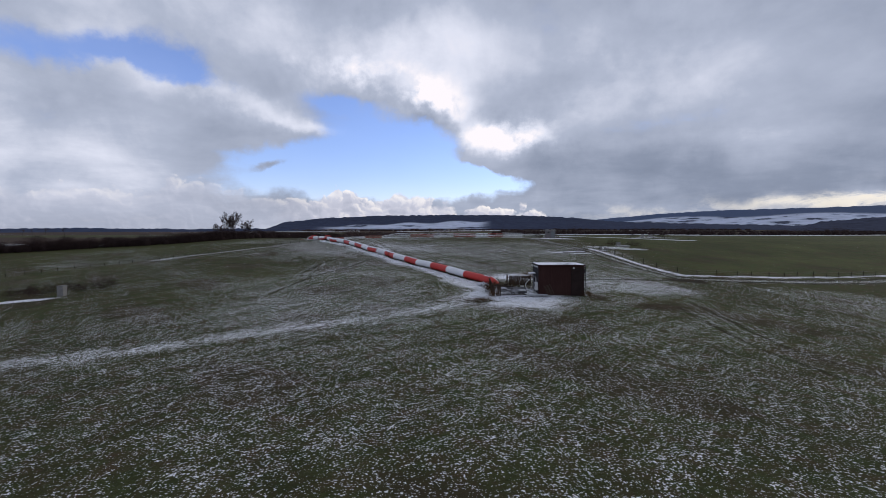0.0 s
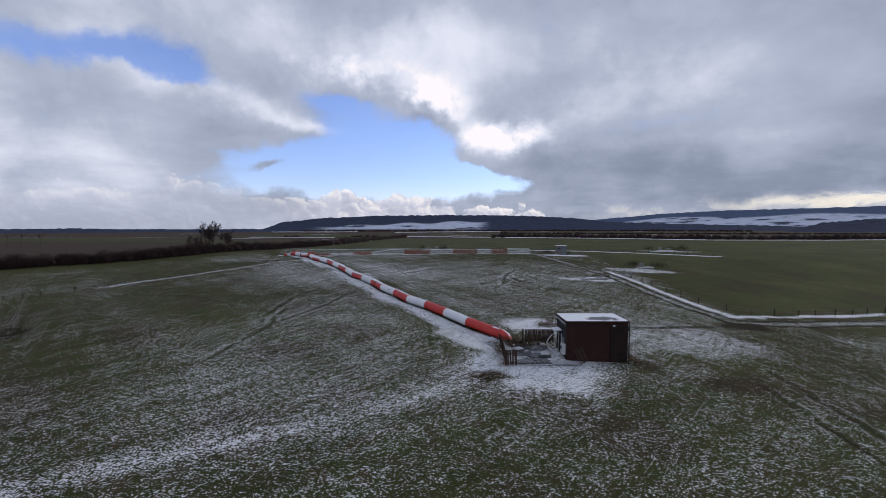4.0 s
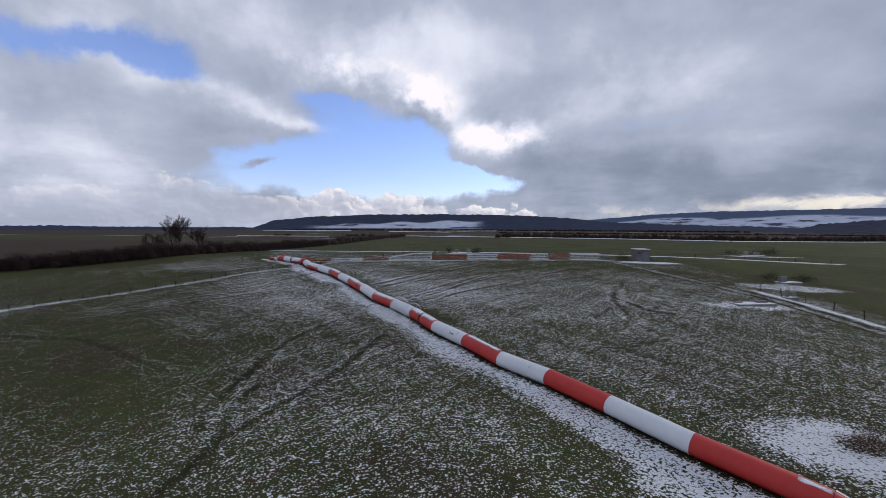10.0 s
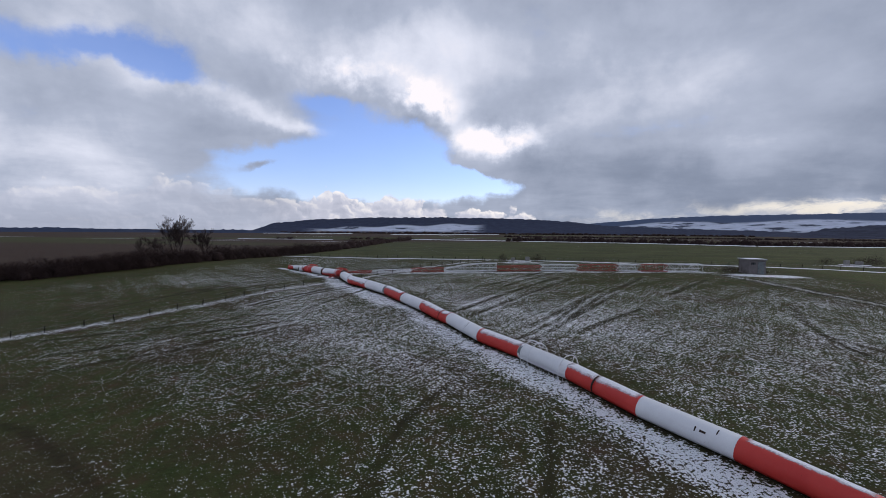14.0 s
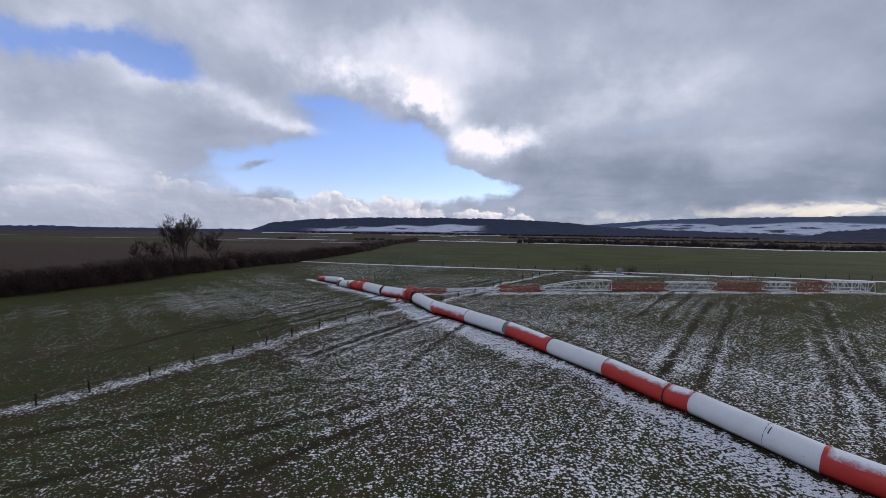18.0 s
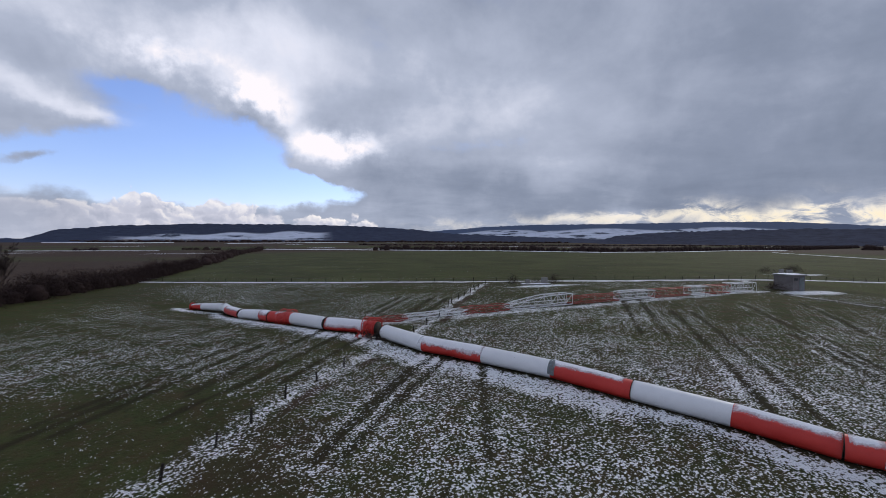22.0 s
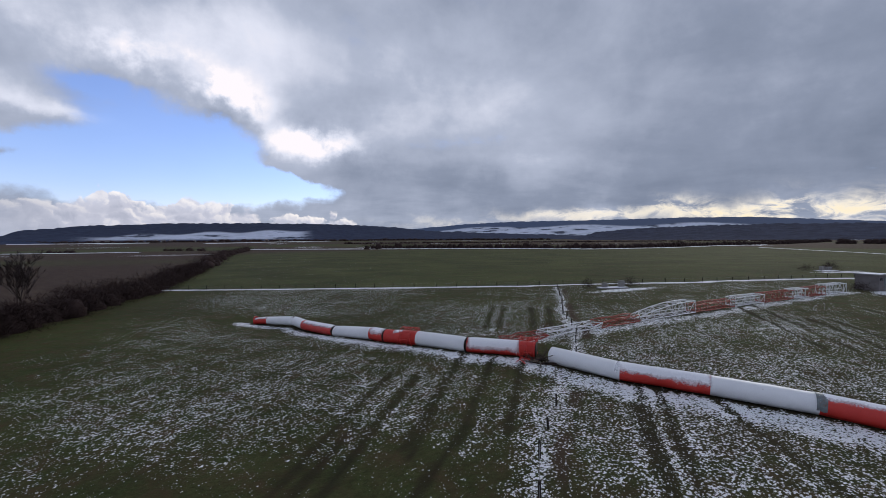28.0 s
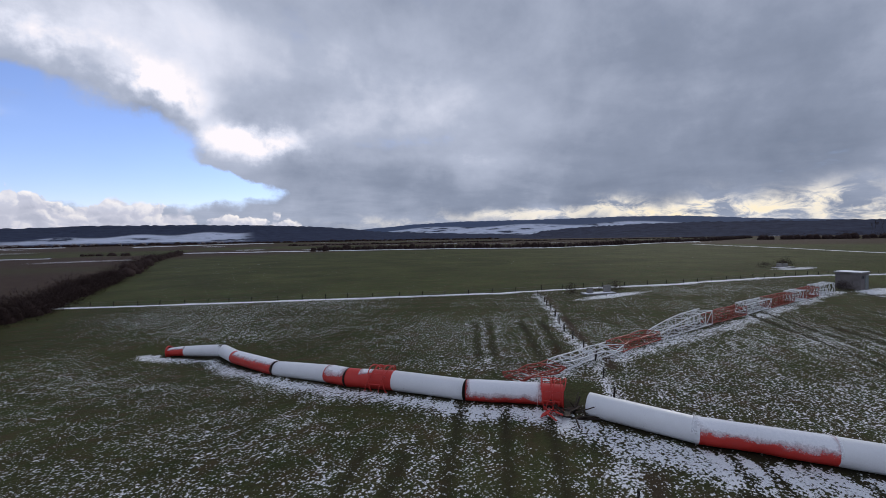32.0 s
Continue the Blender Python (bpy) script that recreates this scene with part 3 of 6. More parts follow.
# ---- ground: one sheet to the horizon ----
AXIS = [(7.0, 55.8), (3.19, 60.5), (0.8, 64.1), (-1.6, 67.5), (-4.1, 70.4), (-6.2, 74.0), (-8.5, 77.45), (-9.65, 79.9), (-10.55, 81.55), (-12.65, 84.85),
        (-14.95, 88.1), (-17.0, 92.4), (-17.6, 93.4), (-19.25, 96.6), (-21.3, 100.2), (-23.4, 103.95), (-25.95, 107.45), (-28.6, 110.85), (-30.3, 114.7)]
UPPER = [(-30.6, 115.9), (-31.45, 116.75), (-33.95, 119.1), (-36.25, 122.4), (-38.0, 124.6), (-38.7, 126.0), (-40.7, 130.6), (-42.4, 137.5), (-43.05, 140.9), (-45.6, 142.6), (-46.8, 143.3)]
FENCE_A = [(-110, 62), (-80, 79), (-59.5, 88.8), (-48, 95.7), (-43.2, 100.0), (-40, 103.2), (-37.3, 106.7), (-32.7, 110.9), (-29.9, 113.0), (-24, 119.6), (-20.8, 124.9), (-15.2, 131.9), (-7.9, 141.5)]
FENCE_B = [(-61.8, 181), (-34.1, 163), (-10.3, 145.4), (14.7, 136.7), (49.2, 132.5), (75, 128)]
LANE = [(24, 118), (27, 104), (31.1, 91.5), (32.2, 80.1), (33.8, 71.1), (36.4, 65.2), (45.2, 66.6), (76.4, 75.6), (110, 84)]
HEDGE = [(-140, 98), (-112, 110), (-78, 123), (-70, 132), (-66, 146), (-62, 174), (-61, 246), (-59, 391), (-45, 560)]


def to_line(x, y, line):
    """Signed distance to a polyline (positive on its left) and the nearest arc length."""
    best = np.full(np.shape(x), 1e9)
    sign, arc, run = np.zeros(np.shape(x)), np.zeros(np.shape(x)), 0.0
    for (ax, ay), (bx, by) in zip(line, line[1:]):
        dx, dy = bx - ax, by - ay
        ln = math.hypot(dx, dy)
        t = np.clip(((x - ax) * dx + (y - ay) * dy) / ln**2, 0, 1)
        d = np.hypot(x - ax - t * dx, y - ay - t * dy)
        near = d < best
        best = np.where(near, d, best)
        sign = np.where(near, np.sign(dx * (y - ay) - dy * (x - ax)), sign)
        arc = np.where(near, run + t * ln, arc)
        run += ln
    return best, sign, arc


def wobble(x, y, scale, seed=0.0):
    """Smooth unevenness in about -1..1, cheap over arrays."""
    u, v = x / scale + seed, y / scale - seed * 1.7
    return (np.sin(u * 1.3 + np.sin(v * 1.7 + seed)) + np.sin(v * 1.9 - 1.3 * np.sin(u * 0.9)) + np.sin((u + v) * 2.3 + seed)) / 3


def spaced(lo, hi, step, reach, grow=1.16):
    core = np.arange(lo, hi + 1e-6, step)
    up, d = [], step
    while (up[-1] if up else 0) < reach:
        d *= grow
        up.append((up[-1] if up else 0) + d)
    up = np.array(up)
    return np.concatenate([lo - up[::-1], core, hi + up])


def smooth(v, a, b):
    t = np.clip((v - a) / (b - a), 0, 1)
    return t * t * (3 - 2 * t)


def ruts(x, y, line, gauge=1.75, width=0.24):
    d, _, _ = to_line(x, y, line)
    return 1 - smooth(np.abs(d - gauge / 2), width * 0.6, width * 1.4)


def build_ground():
    gx, gy = spaced(-64, 52, 0.36, 4600), spaced(14, 184, 0.36, 4600)
    X, Y = np.meshgrid(gx, gy)
    Z = land(X, Y)
    near = np.exp(-np.maximum(np.hypot(X, Y - 80) - 90, 0) / 60)
    Z = Z + near * (0.035 * wobble(X, Y, 1.7) + 0.05 * wobble(X, Y, 6.0, 2.0))
    # share of the ground that is under snow
    snow = 0.30 + 0.035 * (1 - smooth(Y, 70, 84)) + 0.09 * wobble(X, Y, 19, 1.0) + 0.10 * wobble(X, Y, 7, 3.0) + 0.06 * wobble(X, Y, 2.6, 8.0)
    snow += 0.16 * np.exp(-((X - 6) / 24) ** 2 - ((Y - 92) / 11) ** 2)
    snow += 0.10 * np.exp(-((X + 4) / 30) ** 2 - ((Y - 30) / 14) ** 2)
    ta, _, _ = to_line(X, Y, AXIS)
    snow += 0.11 * np.exp(-(ta / 13.0) ** 2) * smooth(Y, 60, 76)
    snow += 0.10 * np.exp(-((X + 25) / 9) ** 2 - ((Y - 88) / 8) ** 2)
    fa, fas, _ = to_line(X, Y, FENCE_A)
    south = smooth(np.where(fas < 0, fa, -fa), -0.5, 1.5) * smooth(X, -60, -45)
    snow += 0.07 * south * np.exp(-((X + 28) / 12) ** 2 - ((Y - 97) / 14) ** 2)
    snow -= 0.13 * smooth(-X, 14, 40) * (1 - smooth(Y, 80, 96))
    snow -= 0.16 * np.exp(-((X - 30) / 12) ** 2 - ((Y - 42) / 12) ** 2)
    snow -= 0.10 * smooth(Y, 100, 108) * smooth(X, -30, -20)
    snow = np.where(X > 36, snow - 0.40 * smooth(X, 36, 46) * smooth(Y, 60, 72), snow)
    d, s, _ = to_line(X, Y, HEDGE)
    snow -= 0.22 * np.exp(-np.maximum(d, 0) / 18.0)
    ffar, fs, _ = to_line(X, Y, FENCE_B)
    beyond = smooth(np.where(fs > 0, ffar, -ffar), -1, 2) * smooth(Y, 120, 132) * smooth(X, -66, -58)
    snow -= 0.04 * smooth(Y, 118, 124) * (1 - beyond) * smooth(X, -24, -14)
    snow = snow * (1 - 0.92 * beyond)
    snow -= 0.09 * (1 - south) * smooth(Y, 84, 100) * (1 - smooth(X, -24, -12))
    snow += 0.10 * smooth(Y, 108, 118) * (1 - smooth(X, -28, -12))
    snow -= 0.13 * np.exp(-((X - 14) / 14) ** 2 - ((Y - 112) / 8) ** 2)
    foreland = 0.65 * (1 - smooth(Y, 32, 50))
    snow = snow + (0.27 - snow) * foreland
    snow -= 0.17 * np.exp(-((X + 44) / 7) ** 2 - ((Y - 107) / 8) ** 2)
    snow -= 0.16 * np.exp(-((X + 46) / 9) ** 2 - ((Y - 98) / 12) ** 2)
    snow += 0.12 * np.exp(-((X + 50) / 10) ** 2 - ((Y - 120) / 9) ** 2)
    snow = np.clip(snow, 0.10, 0.7)
    snow = np.where(beyond > 0, snow * (1 - beyond) + (0.022 + 0.035 * (1 - smooth(X, -25, 15))) * beyond, snow)
    snow = snow + (np.minimum(snow, 0.03) - snow) * smooth(X, 36, 41) * smooth(Y, 62, 69)
    hd, hs, _ = to_line(X, Y, HEDGE)
    snow = np.where(hd < 16, snow * smooth(hd, 3, 16) + 0.01, snow)

    def spread_on(level, dist, near, far, rough, scale):
        """Raises the cover to a level inside near, fading out to nothing at far, with an uneven edge."""
        w = 1 - smooth(dist + rough * wobble(X, Y, scale) + 0.5 * rough * wobble(X, Y, scale * 0.37, 4.0), near, far)
        return np.maximum(snow, snow + (level - snow) * w)

    # drift on the windward side of the fallen tube, bare grass in its lee
    bare = np.zeros_like(X)
    for line, wide in ((AXIS, 3.0), (UPPER, 2.3)):
        d, s, arc = to_line(X, Y, line)
        w = wide * (0.8 + 0.3 * wobble(arc, arc * 0.3, 5.0)) + (2.2 * (1 - smooth(arc, 3.0, 14.0)) if line is AXIS else 0)
        snow -= np.where((s < 0) & (d < 4.5), 0.30 * (1 - smooth(d, 0.8, 4.5)), 0)
        snow -= np.where((s > 0) & (d > wide), 0.10 * (1 - smooth(d, wide + 0.5, wide + 4.0)), 0)
        snow = np.clip(snow, 0.02, 1)
        snow = np.where(s > 0, spread_on(0.87, d / w, 0.72, 1.22, 0.16, 1.2), snow)
        # dark strip hugging the tube: snow-free soil with its contact shadow painted in
        bare = np.maximum(bare, 1 - smooth(d + 0.10 * wobble(X, Y, 0.9), 0.52, 0.72))
    # round the hut
    snow = spread_on(0.89, np.hypot((X - 8.0) / 1.35, Y - 49.3), 3.2, 6.6, 1.0, 3.0)
    snow = spread_on(0.93, np.hypot((X - 11) / 1.7, Y - 61), 1.6, 3.0, 0.5, 2.0)
    snow = spread_on(0.62, np.hypot((X - 24) / 1.9, Y - 58), 3.0, 6.5, 1.0, 3.0)
    # a long bank of snow across the foot of the field
    d, _, _ = to_line(X, Y, [(-60, 26), (-25, 33), (-10, 39), (1, 45), (5, 48)])
    snow = spread_on(0.66, d, 0.1, 2.3, 0.8, 2.5)
    # fence lines and lane edges
    for line, near, far in ((FENCE_B, 0.6, 1.1), ([(36.4, 67.8), (45.2, 69.6), (76.4, 79), (110, 87)], 0.25, 0.9), ([(32.5, 96), (34.6, 80.1), (36.2, 71.1), (38.5, 68)], 0.3, 0.9)):
        d, _, arc = to_line(X, Y, line)
        snow = spread_on(0.88, d, near, far, 0.28, 1.3)
    d, _, _ = to_line(X, Y, FENCE_A[2:8])
    snow = spread_on(0.66, d, 0.2, 1.3, 0.5, 0.9)
    d, _, _ = to_line(X, Y, FENCE_A[7:])
    snow = spread_on(0.74, d, 0.1, 0.75, 0.3, 0.9)
    for cx, cy, rx, ry, amt in ((26.5, 87.6, 5.5, 1.5, 0.8), (40, 99, 7, 2.5, 0.7), (-57.5, 57.8, 5.5, 0.8, 0.9), (-2.5, 134.6, 5.5, 1.1, 0.9), (30.5, 119.6, 6.5, 1.6, 0.92), (68, 141.5, 9, 2.0, 0.85)):
        snow = spread_on(amt, np.hypot((X - cx) / rx, (Y - cy) / ry), 0.7, 1.3, 0.2, 1.5)
    d, _, _ = to_line(X, Y, [(-30, 118.9), (-8, 119.2), (24, 121.8)])
    snow = spread_on(0.72, d, 0.3, 1.1, 0.3, 1.4)
    # lane and ruts
    lane, _, _ = to_line(X, Y, LANE)
    snow = spread_on(0.50, lane, 0.9, 1.9, 0.3, 1.5)
    wear = 0.95 * ruts(X, Y, LANE, 1.9, 0.3)
    wear = np.maximum(wear, 0.8 * (1 - smooth(np.hypot((X - 36.5) / 3.2, (Y - 64.2) / 1.8) + 0.2 * wobble(X, Y, 1.2), 0.5, 1.1)))
    wear = np.maximum(wear, 0.7 * (1 - smooth(to_line(X, Y, [(17, 60.5), (25, 61.6), (34, 63.6)])[0], 0.15, 0.5)))
    tracks_west = [[(-28.6, 109.6), (-33.7, 103.9), (-36.7, 100.5)], [(-27.7, 109.2), (-32.8, 103.6), (-35.8, 100.2)], [(-25.6, 108.3), (-28.4, 102.7), (-30.5, 98.1)],
                   [(-38.7, 110), (-42.9, 106.3)], [(-37.5, 115), (-40.3, 111), (-42.1, 108.6)], [(-39.2, 115.8), (-43.4, 111)],
                   [(-49, 91.7), (-40.9, 93.9), (-32.7, 97)], [(-45.5, 88.1), (-38.9, 90.7), (-30.6, 94.6)], [(-42.6, 85.2), (-37.2, 87.8), (-31.4, 92.3)]]
    tracks_north = [[(-24, 132.2), (-29.8, 123.8)], [(-22.1, 133), (-28.8, 123.4)], [(-20.6, 130.3), (-27.2, 120.6)], [(-19.1, 129.3), (-25, 121.3)],
                    [(-3.2, 100.6), (-8.2, 92.9), (-12.1, 88.6)], [(-0.3, 103.2), (-8, 92.1), (-11.1, 88.5)], [(1, 97.2), (-7.4, 89.8)], [(7.3, 103.6), (18, 114.1)]]
    tracks_south = [[(-20.5, 62.8), (-21.4, 65.6), (-21, 69.1), (-20.5, 73)], [(-19.2, 62.1), (-20, 65.1), (-19.7, 68)], [(-21.3, 69.2), (-21.1, 72.4), (-19.9, 77.3), (-17.6, 81.1)],
                    [(14.6, 96.2), (11.8, 90.2), (12.9, 84.7), (16, 83.1)], [(16.6, 98.4), (11.5, 89.8), (10.1, 82.1)],
                    [(25.9, 47.3), (25.6, 34.3), (27.6, 26.6)], [(28.9, 50.4), (28.4, 34.9), (30.9, 29.7)], [(-60, 84), (-38, 78), (-26, 70)], [(-13, 77), (-15, 70), (-19, 62), (-21, 52)]]
    # tramlines along the drilling direction
    tramlines = []
    for cx, cy, length in ((-38.3, 114.0, 12), (-36.6, 112.8, 11), (-34.8, 112.0, 9), (-4.4, 117.7, 22), (-2.9, 116.6, 22), (-9.2, 105.3, 24), (-7.7, 104.2, 24), (-12.6, 101.2, 13),
                           (-5.3, 98.2, 18), (-3.8, 97.2, 18), (-44.0, 112.5, 13), (-42.6, 111.5, 13), (-47.5, 107.0, 14), (4.0, 108.0, 20), (-33.5, 104.5, 10)):
        dx, dy = 0.629 * length / 2, 0.777 * length / 2
        tramlines.append([(cx - dx, cy - dy), (cx + dx, cy + dy)])
    for line in tracks_west + tracks_north + tracks_south + tramlines:
        d, _, _ = to_line(X, Y, line)
        d = d + 0.06 * wobble(X, Y, 2.2)
        wear = np.maximum(wear, (0.62 + 0.25 * wobble(X, Y, 3.0, 7.0)) * (1 - smooth(d, 0.06, 0.34)))
        # snow pressed up beside the rut
        snow = snow + 0.10 * (1 - smooth(np.abs(d - 0.6), 0.1, 0.35)) * (snow > 0.12)
    # faint drill rows
    for (dx, dy), pitch in (((0.78, 0.62), 3.1), ((0.52, -0.85), 4.3)):
        rows = np.sin((X * dx + Y * dy) * 2 * math.pi / pitch + 1.6 * wobble(X, Y, 14.0, 2.0))
        snow = snow - 0.09 * smooth(rows, 0.4, 1.0) * smooth(wobble(X, Y, 21.0, 6.0 + pitch), -0.2, 0.4) * (snow < 0.7)
    wear = np.clip(wear, 0, 1)
    snow = np.clip(snow, 0.02, 1) * (1 - 0.85 * wear) * (1 - 0.9 * bare)
    # the tube's painted shadow and soil strip take the rut colour
    wear = np.maximum(wear, 0.85 * bare)
    # greener winter crop beyond the fences and to the east of the lane
    lush = np.clip(beyond + smooth(X, 37, 46) * smooth(Y, 66, 78), 0, 1)
    lush = np.maximum(lush, 0.6 * smooth(-X, 40, 62))
    lush = np.maximum(lush, 0.34 + 0.20 * (1 - smooth(Y, 70, 90)) + 0.30 * wobble(X, Y, 23, 5.0))
    # ploughed and stubble fields of the plain
    d, s, _ = to_line(X, Y, HEDGE)
    west = smooth(np.where(s > 0, d, -d), 0, 4)
    strips = np.sin((Y + 0.35 * X) / 70.0 + 0.6) + 0.5 * np.sin(Y / 160.0 + 1.0)
    soil = west * smooth(strips, -1.1, -0.8)
    plain = smooth(np.hypot(X - 60, Y - 100), 330, 380) * (1 - west)
    bands = np.sin(np.hypot(X + 600, Y) / 95.0 + 0.4)
    soil = np.maximum(soil, plain * smooth(bands, -0.8, -0.6) * 0.95)
    soil = np.maximum(soil, 0.45 * smooth(wobble(X, Y, 4.5, 9.0), 0.25, 0.6) * (1 - beyond) * smooth(-Y, -112, -100))
    lush = np.where(plain > 0.5, np.maximum(lush, smooth(-bands, 0.6, 0.8)), lush)
    strip = west * (1 - smooth(np.abs(np.hypot(X + 20, Y) - 640), 55, 62)) * smooth(Y, 300, 360)
    soil, lush = soil * (1 - strip), np.maximum(lush, strip)
    farsnow = plain * smooth(np.sin(np.hypot(X + 600, Y) / 47.0 + 1.2), 0.95, 0.99) * 0.7 + west * smooth(np.sin((Y + 0.35 * X) / 52.0), 0.975, 0.995) * 0.6
    snow = np.where(np.hypot(X, Y - 80) > 260, np.minimum(snow, 0.015) + farsnow, snow)
    for cx, cy, rx, ry in ((4.2, 47.4, 1.9, 1.1), (24, 47.2, 3.5, 1.8), (18.2, 50.6, 1.2, 1.4), (36.5, 64.0, 3.6, 1.6), (12.2, 61.1, 1.5, 0.9), (-10, 120.5, 6, 0.8)):
        near_patch = 1 - smooth(np.hypot((X - cx) / rx, (Y - cy) / ry) + 0.25 * wobble(X, Y, 0.9), 0.55, 1.2)
        soil = np.maximum(soil, 0.7 * near_patch)
        snow = snow * (1 - 0.6 * near_patch)
    fd, fsd, _ = to_line(X, Y, FENCE_A)
    brown_edge = (fsd < 0) * (1 - smooth(np.abs(fd - 0.75), 0.15, 0.5)) * smooth(wobble(X, Y, 3.0, 3.0), -0.3, 0.3)
    soil = np.maximum(soil, 0.9 * brown_edge)
    snow = snow * (1 - 0.6 * brown_edge)
    snow = np.where(west > 0.5, np.minimum(snow, 0.015) + farsnow * west, snow)
    snow = np.clip(snow, 0.003, 0.993)
    snow = 0.4895 - 0.0385 * np.log((1 - snow) / snow)
    ny, nx = X.shape
    idx = np.arange(nx * ny).reshape(ny, nx)
    quads = np.stack([idx[:-1, :-1], idx[:-1, 1:], idx[1:, 1:], idx[1:, :-1]], -1).reshape(-1, 4)
    me = bpy.data.meshes.new("ground")
    me.vertices.add(nx * ny)
    me.vertices.foreach_set("co", np.stack([X, Y, Z], -1).astype(np.float32).ravel())
    me.loops.add(quads.size)
    me.loops.foreach_set("vertex_index", quads.astype(np.int32).ravel())
    me.polygons.add(len(quads))
    me.polygons.foreach_set("loop_start", (np.arange(len(quads)) * 4).astype(np.int32))
    me.update(calc_edges=True)
    me.polygons.foreach_set("use_smooth", np.ones(len(quads), bool))
    col = me.color_attributes.new("cover", "FLOAT_COLOR", "POINT")
    col.data.foreach_set("color", np.stack([snow, lush, soil, wear], -1).astype(np.float32).ravel())
    me.materials.append(M_FIELD)
    tagged(new("ground", me), "grassy winter field dusted with wind-blown snow", "field", kind="structure")


build_ground()


def snow_bank(line, width, label, seed, height=0.12, piece=2.5):
    """A low uneven ridge of drifted snow along a line on the ground."""
    rng = np.random.default_rng(seed)
    pts = []
    for (ax, ay), (bx, by) in zip(line, line[1:]):
        n = max(2, int(math.hypot(bx - ax, by - ay) / piece))
        pts += [(ax + (bx - ax) * k / n, ay + (by - ay) * k / n) for k in range(n)]
    pts.append(line[-1])
    verts, faces = [], []
    for k, (x, y) in enumerate(pts):
        qx, qy = pts[min(k + 1, len(pts) - 1)]
        px, py = pts[max(k - 1, 0)]
        ln = math.hypot(qx - px, qy - py)
        nx, ny = -(qy - py) / ln, (qx - px) / ln
        w = width * rng.uniform(0.35, 1.0) / 2
        for s, h in ((-1, -0.05), (-0.5, 0.7), (0, 1.0), (0.5, 0.7), (1, -0.05)):
            vx, vy = x + nx * w * s, y + ny * w * s
            verts.append((vx, vy, gz(vx, vy) + h * height * rng.uniform(0.7, 1.2)))
    for k in range(len(pts) - 1):
        for i in range(4):
            a = k * 5 + i
            faces.append((a, a + 1, a + 6, a + 5))
    tagged(new("snow_bank", mesh_from("snow_bank", verts, faces, M_SNOW, True)), label, "snow", kind="stuff")


snow_bank([(-45, 582), (-8, 555), (80, 490), (164, 445), (224, 376)], 7.0, "snowy verge along the far edge of the green field", 1, 0.5)
snow_bank([(224, 376), (330, 384), (435, 414), (560, 425)], 5.0, "snowy verge below the dark tree belt", 2, 0.4)
snow_bank([(412, 352), (297, 226), (218, 162), (170, 128)], 2.2, "snowy field track across the eastern slope", 3, 0.15)
snow_bank([(-240, 556), (-129, 535)], 5.0, "snow line along the edge of a western field", 4, 0.4)
snow_bank([(-129, 1193), (66, 1400), (200, 1500)], 14.0, "snow line far out on the plain", 5, 1.0, 12)
snow_bank([(-520, 1345), (-270, 1410)], 12.0, "snow line at the far edge of a green field", 6, 1.0, 12)
snow_bank([(-64, 178), (-62.5, 246), (-58, 391), (-43, 570)], 1.6, "snow along the foot of the hedge", 7, 0.2)
snow_bank([(-62.6, 181), (-34.1, 163), (-10.3, 145.4), (14.7, 136.7), (49.2, 132.5), (75, 128)], 1.0, "thin drift along the far stake fence", 8, 0.07, 1.0)


# ---- hills round the plain ----
def build_hill(name, label, az_lo, az_hi, crest, foot, top_at, blue, fields, seed):
    """A long ridge seen across the plain: crest(az) gives its height, fields the share of open snow on its slope, blue
    the strength of its painted haze.
    """
    na, nr = 260, 26
    rnd = random.Random(seed)
    bumps = [rnd.uniform(0, 1) for _ in range(na + 1)]
    verts, cover, faces = [], [], []
    for i in range(na + 1):
        az = radians(az_lo + (az_hi - az_lo) * i / na)
        h = crest(math.degrees(az))
        for j in range(nr + 1):
            t = j / nr
            r = foot + (top_at - foot) * t
            z = h * (t**1.25) + (5.0 * (bumps[i] - 0.5) if j == nr else 0) * (1 if h > 15 else h / 15) - 2
            if h < 0.5:
                z = -6.0
            verts.append((r * math.sin(az), r * math.cos(az), z))
            f = fields(math.degrees(az), t)
            cover.append((f, blue, 0, 1))
    for i in range(na):
        for j in range(nr):
            a = i * (nr + 1) + j
            faces.append((a, a + nr + 1, a + nr + 2, a + 1))
    base = len(verts)
    for i in range(na + 1):
        az = radians(az_lo + (az_hi - az_lo) * i / na)
        verts.append(((top_at + 500) * math.sin(az), (top_at + 500) * math.cos(az), -8))
        cover.append((0, blue, 0, 1))
    for i in range(na):
        a = i * (nr + 1) + nr
        faces.append((a, a + nr + 1, base + i + 1, base + i))
    me = mesh_from(name, verts, faces, M_HILL, True)
    col = me.color_attributes.new("cover", "FLOAT_COLOR", "POINT")
    col.data.foreach_set("color", np.array(cover, np.float32).ravel())
    tagged(new(name, me), label, "hill", kind="structure")


def interp(table):
    xs, ys = zip(*table)
    return lambda v: float(np.interp(v, xs, ys))


def step(v, a, b):
    return float(smooth(np.array(v), a, b))


near_crest = interp([(-26, 0), (-22.4, 6), (-20, 48), (-15, 72), (-8, 86), (0, 92), (6, 90), (12, 84), (17, 70), (21, 50), (26, 40), (40, 20), (60, 10)])
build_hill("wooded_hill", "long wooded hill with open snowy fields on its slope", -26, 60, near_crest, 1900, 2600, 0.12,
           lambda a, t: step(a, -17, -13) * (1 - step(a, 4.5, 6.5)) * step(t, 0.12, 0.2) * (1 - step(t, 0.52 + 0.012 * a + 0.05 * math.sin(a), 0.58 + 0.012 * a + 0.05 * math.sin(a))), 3)
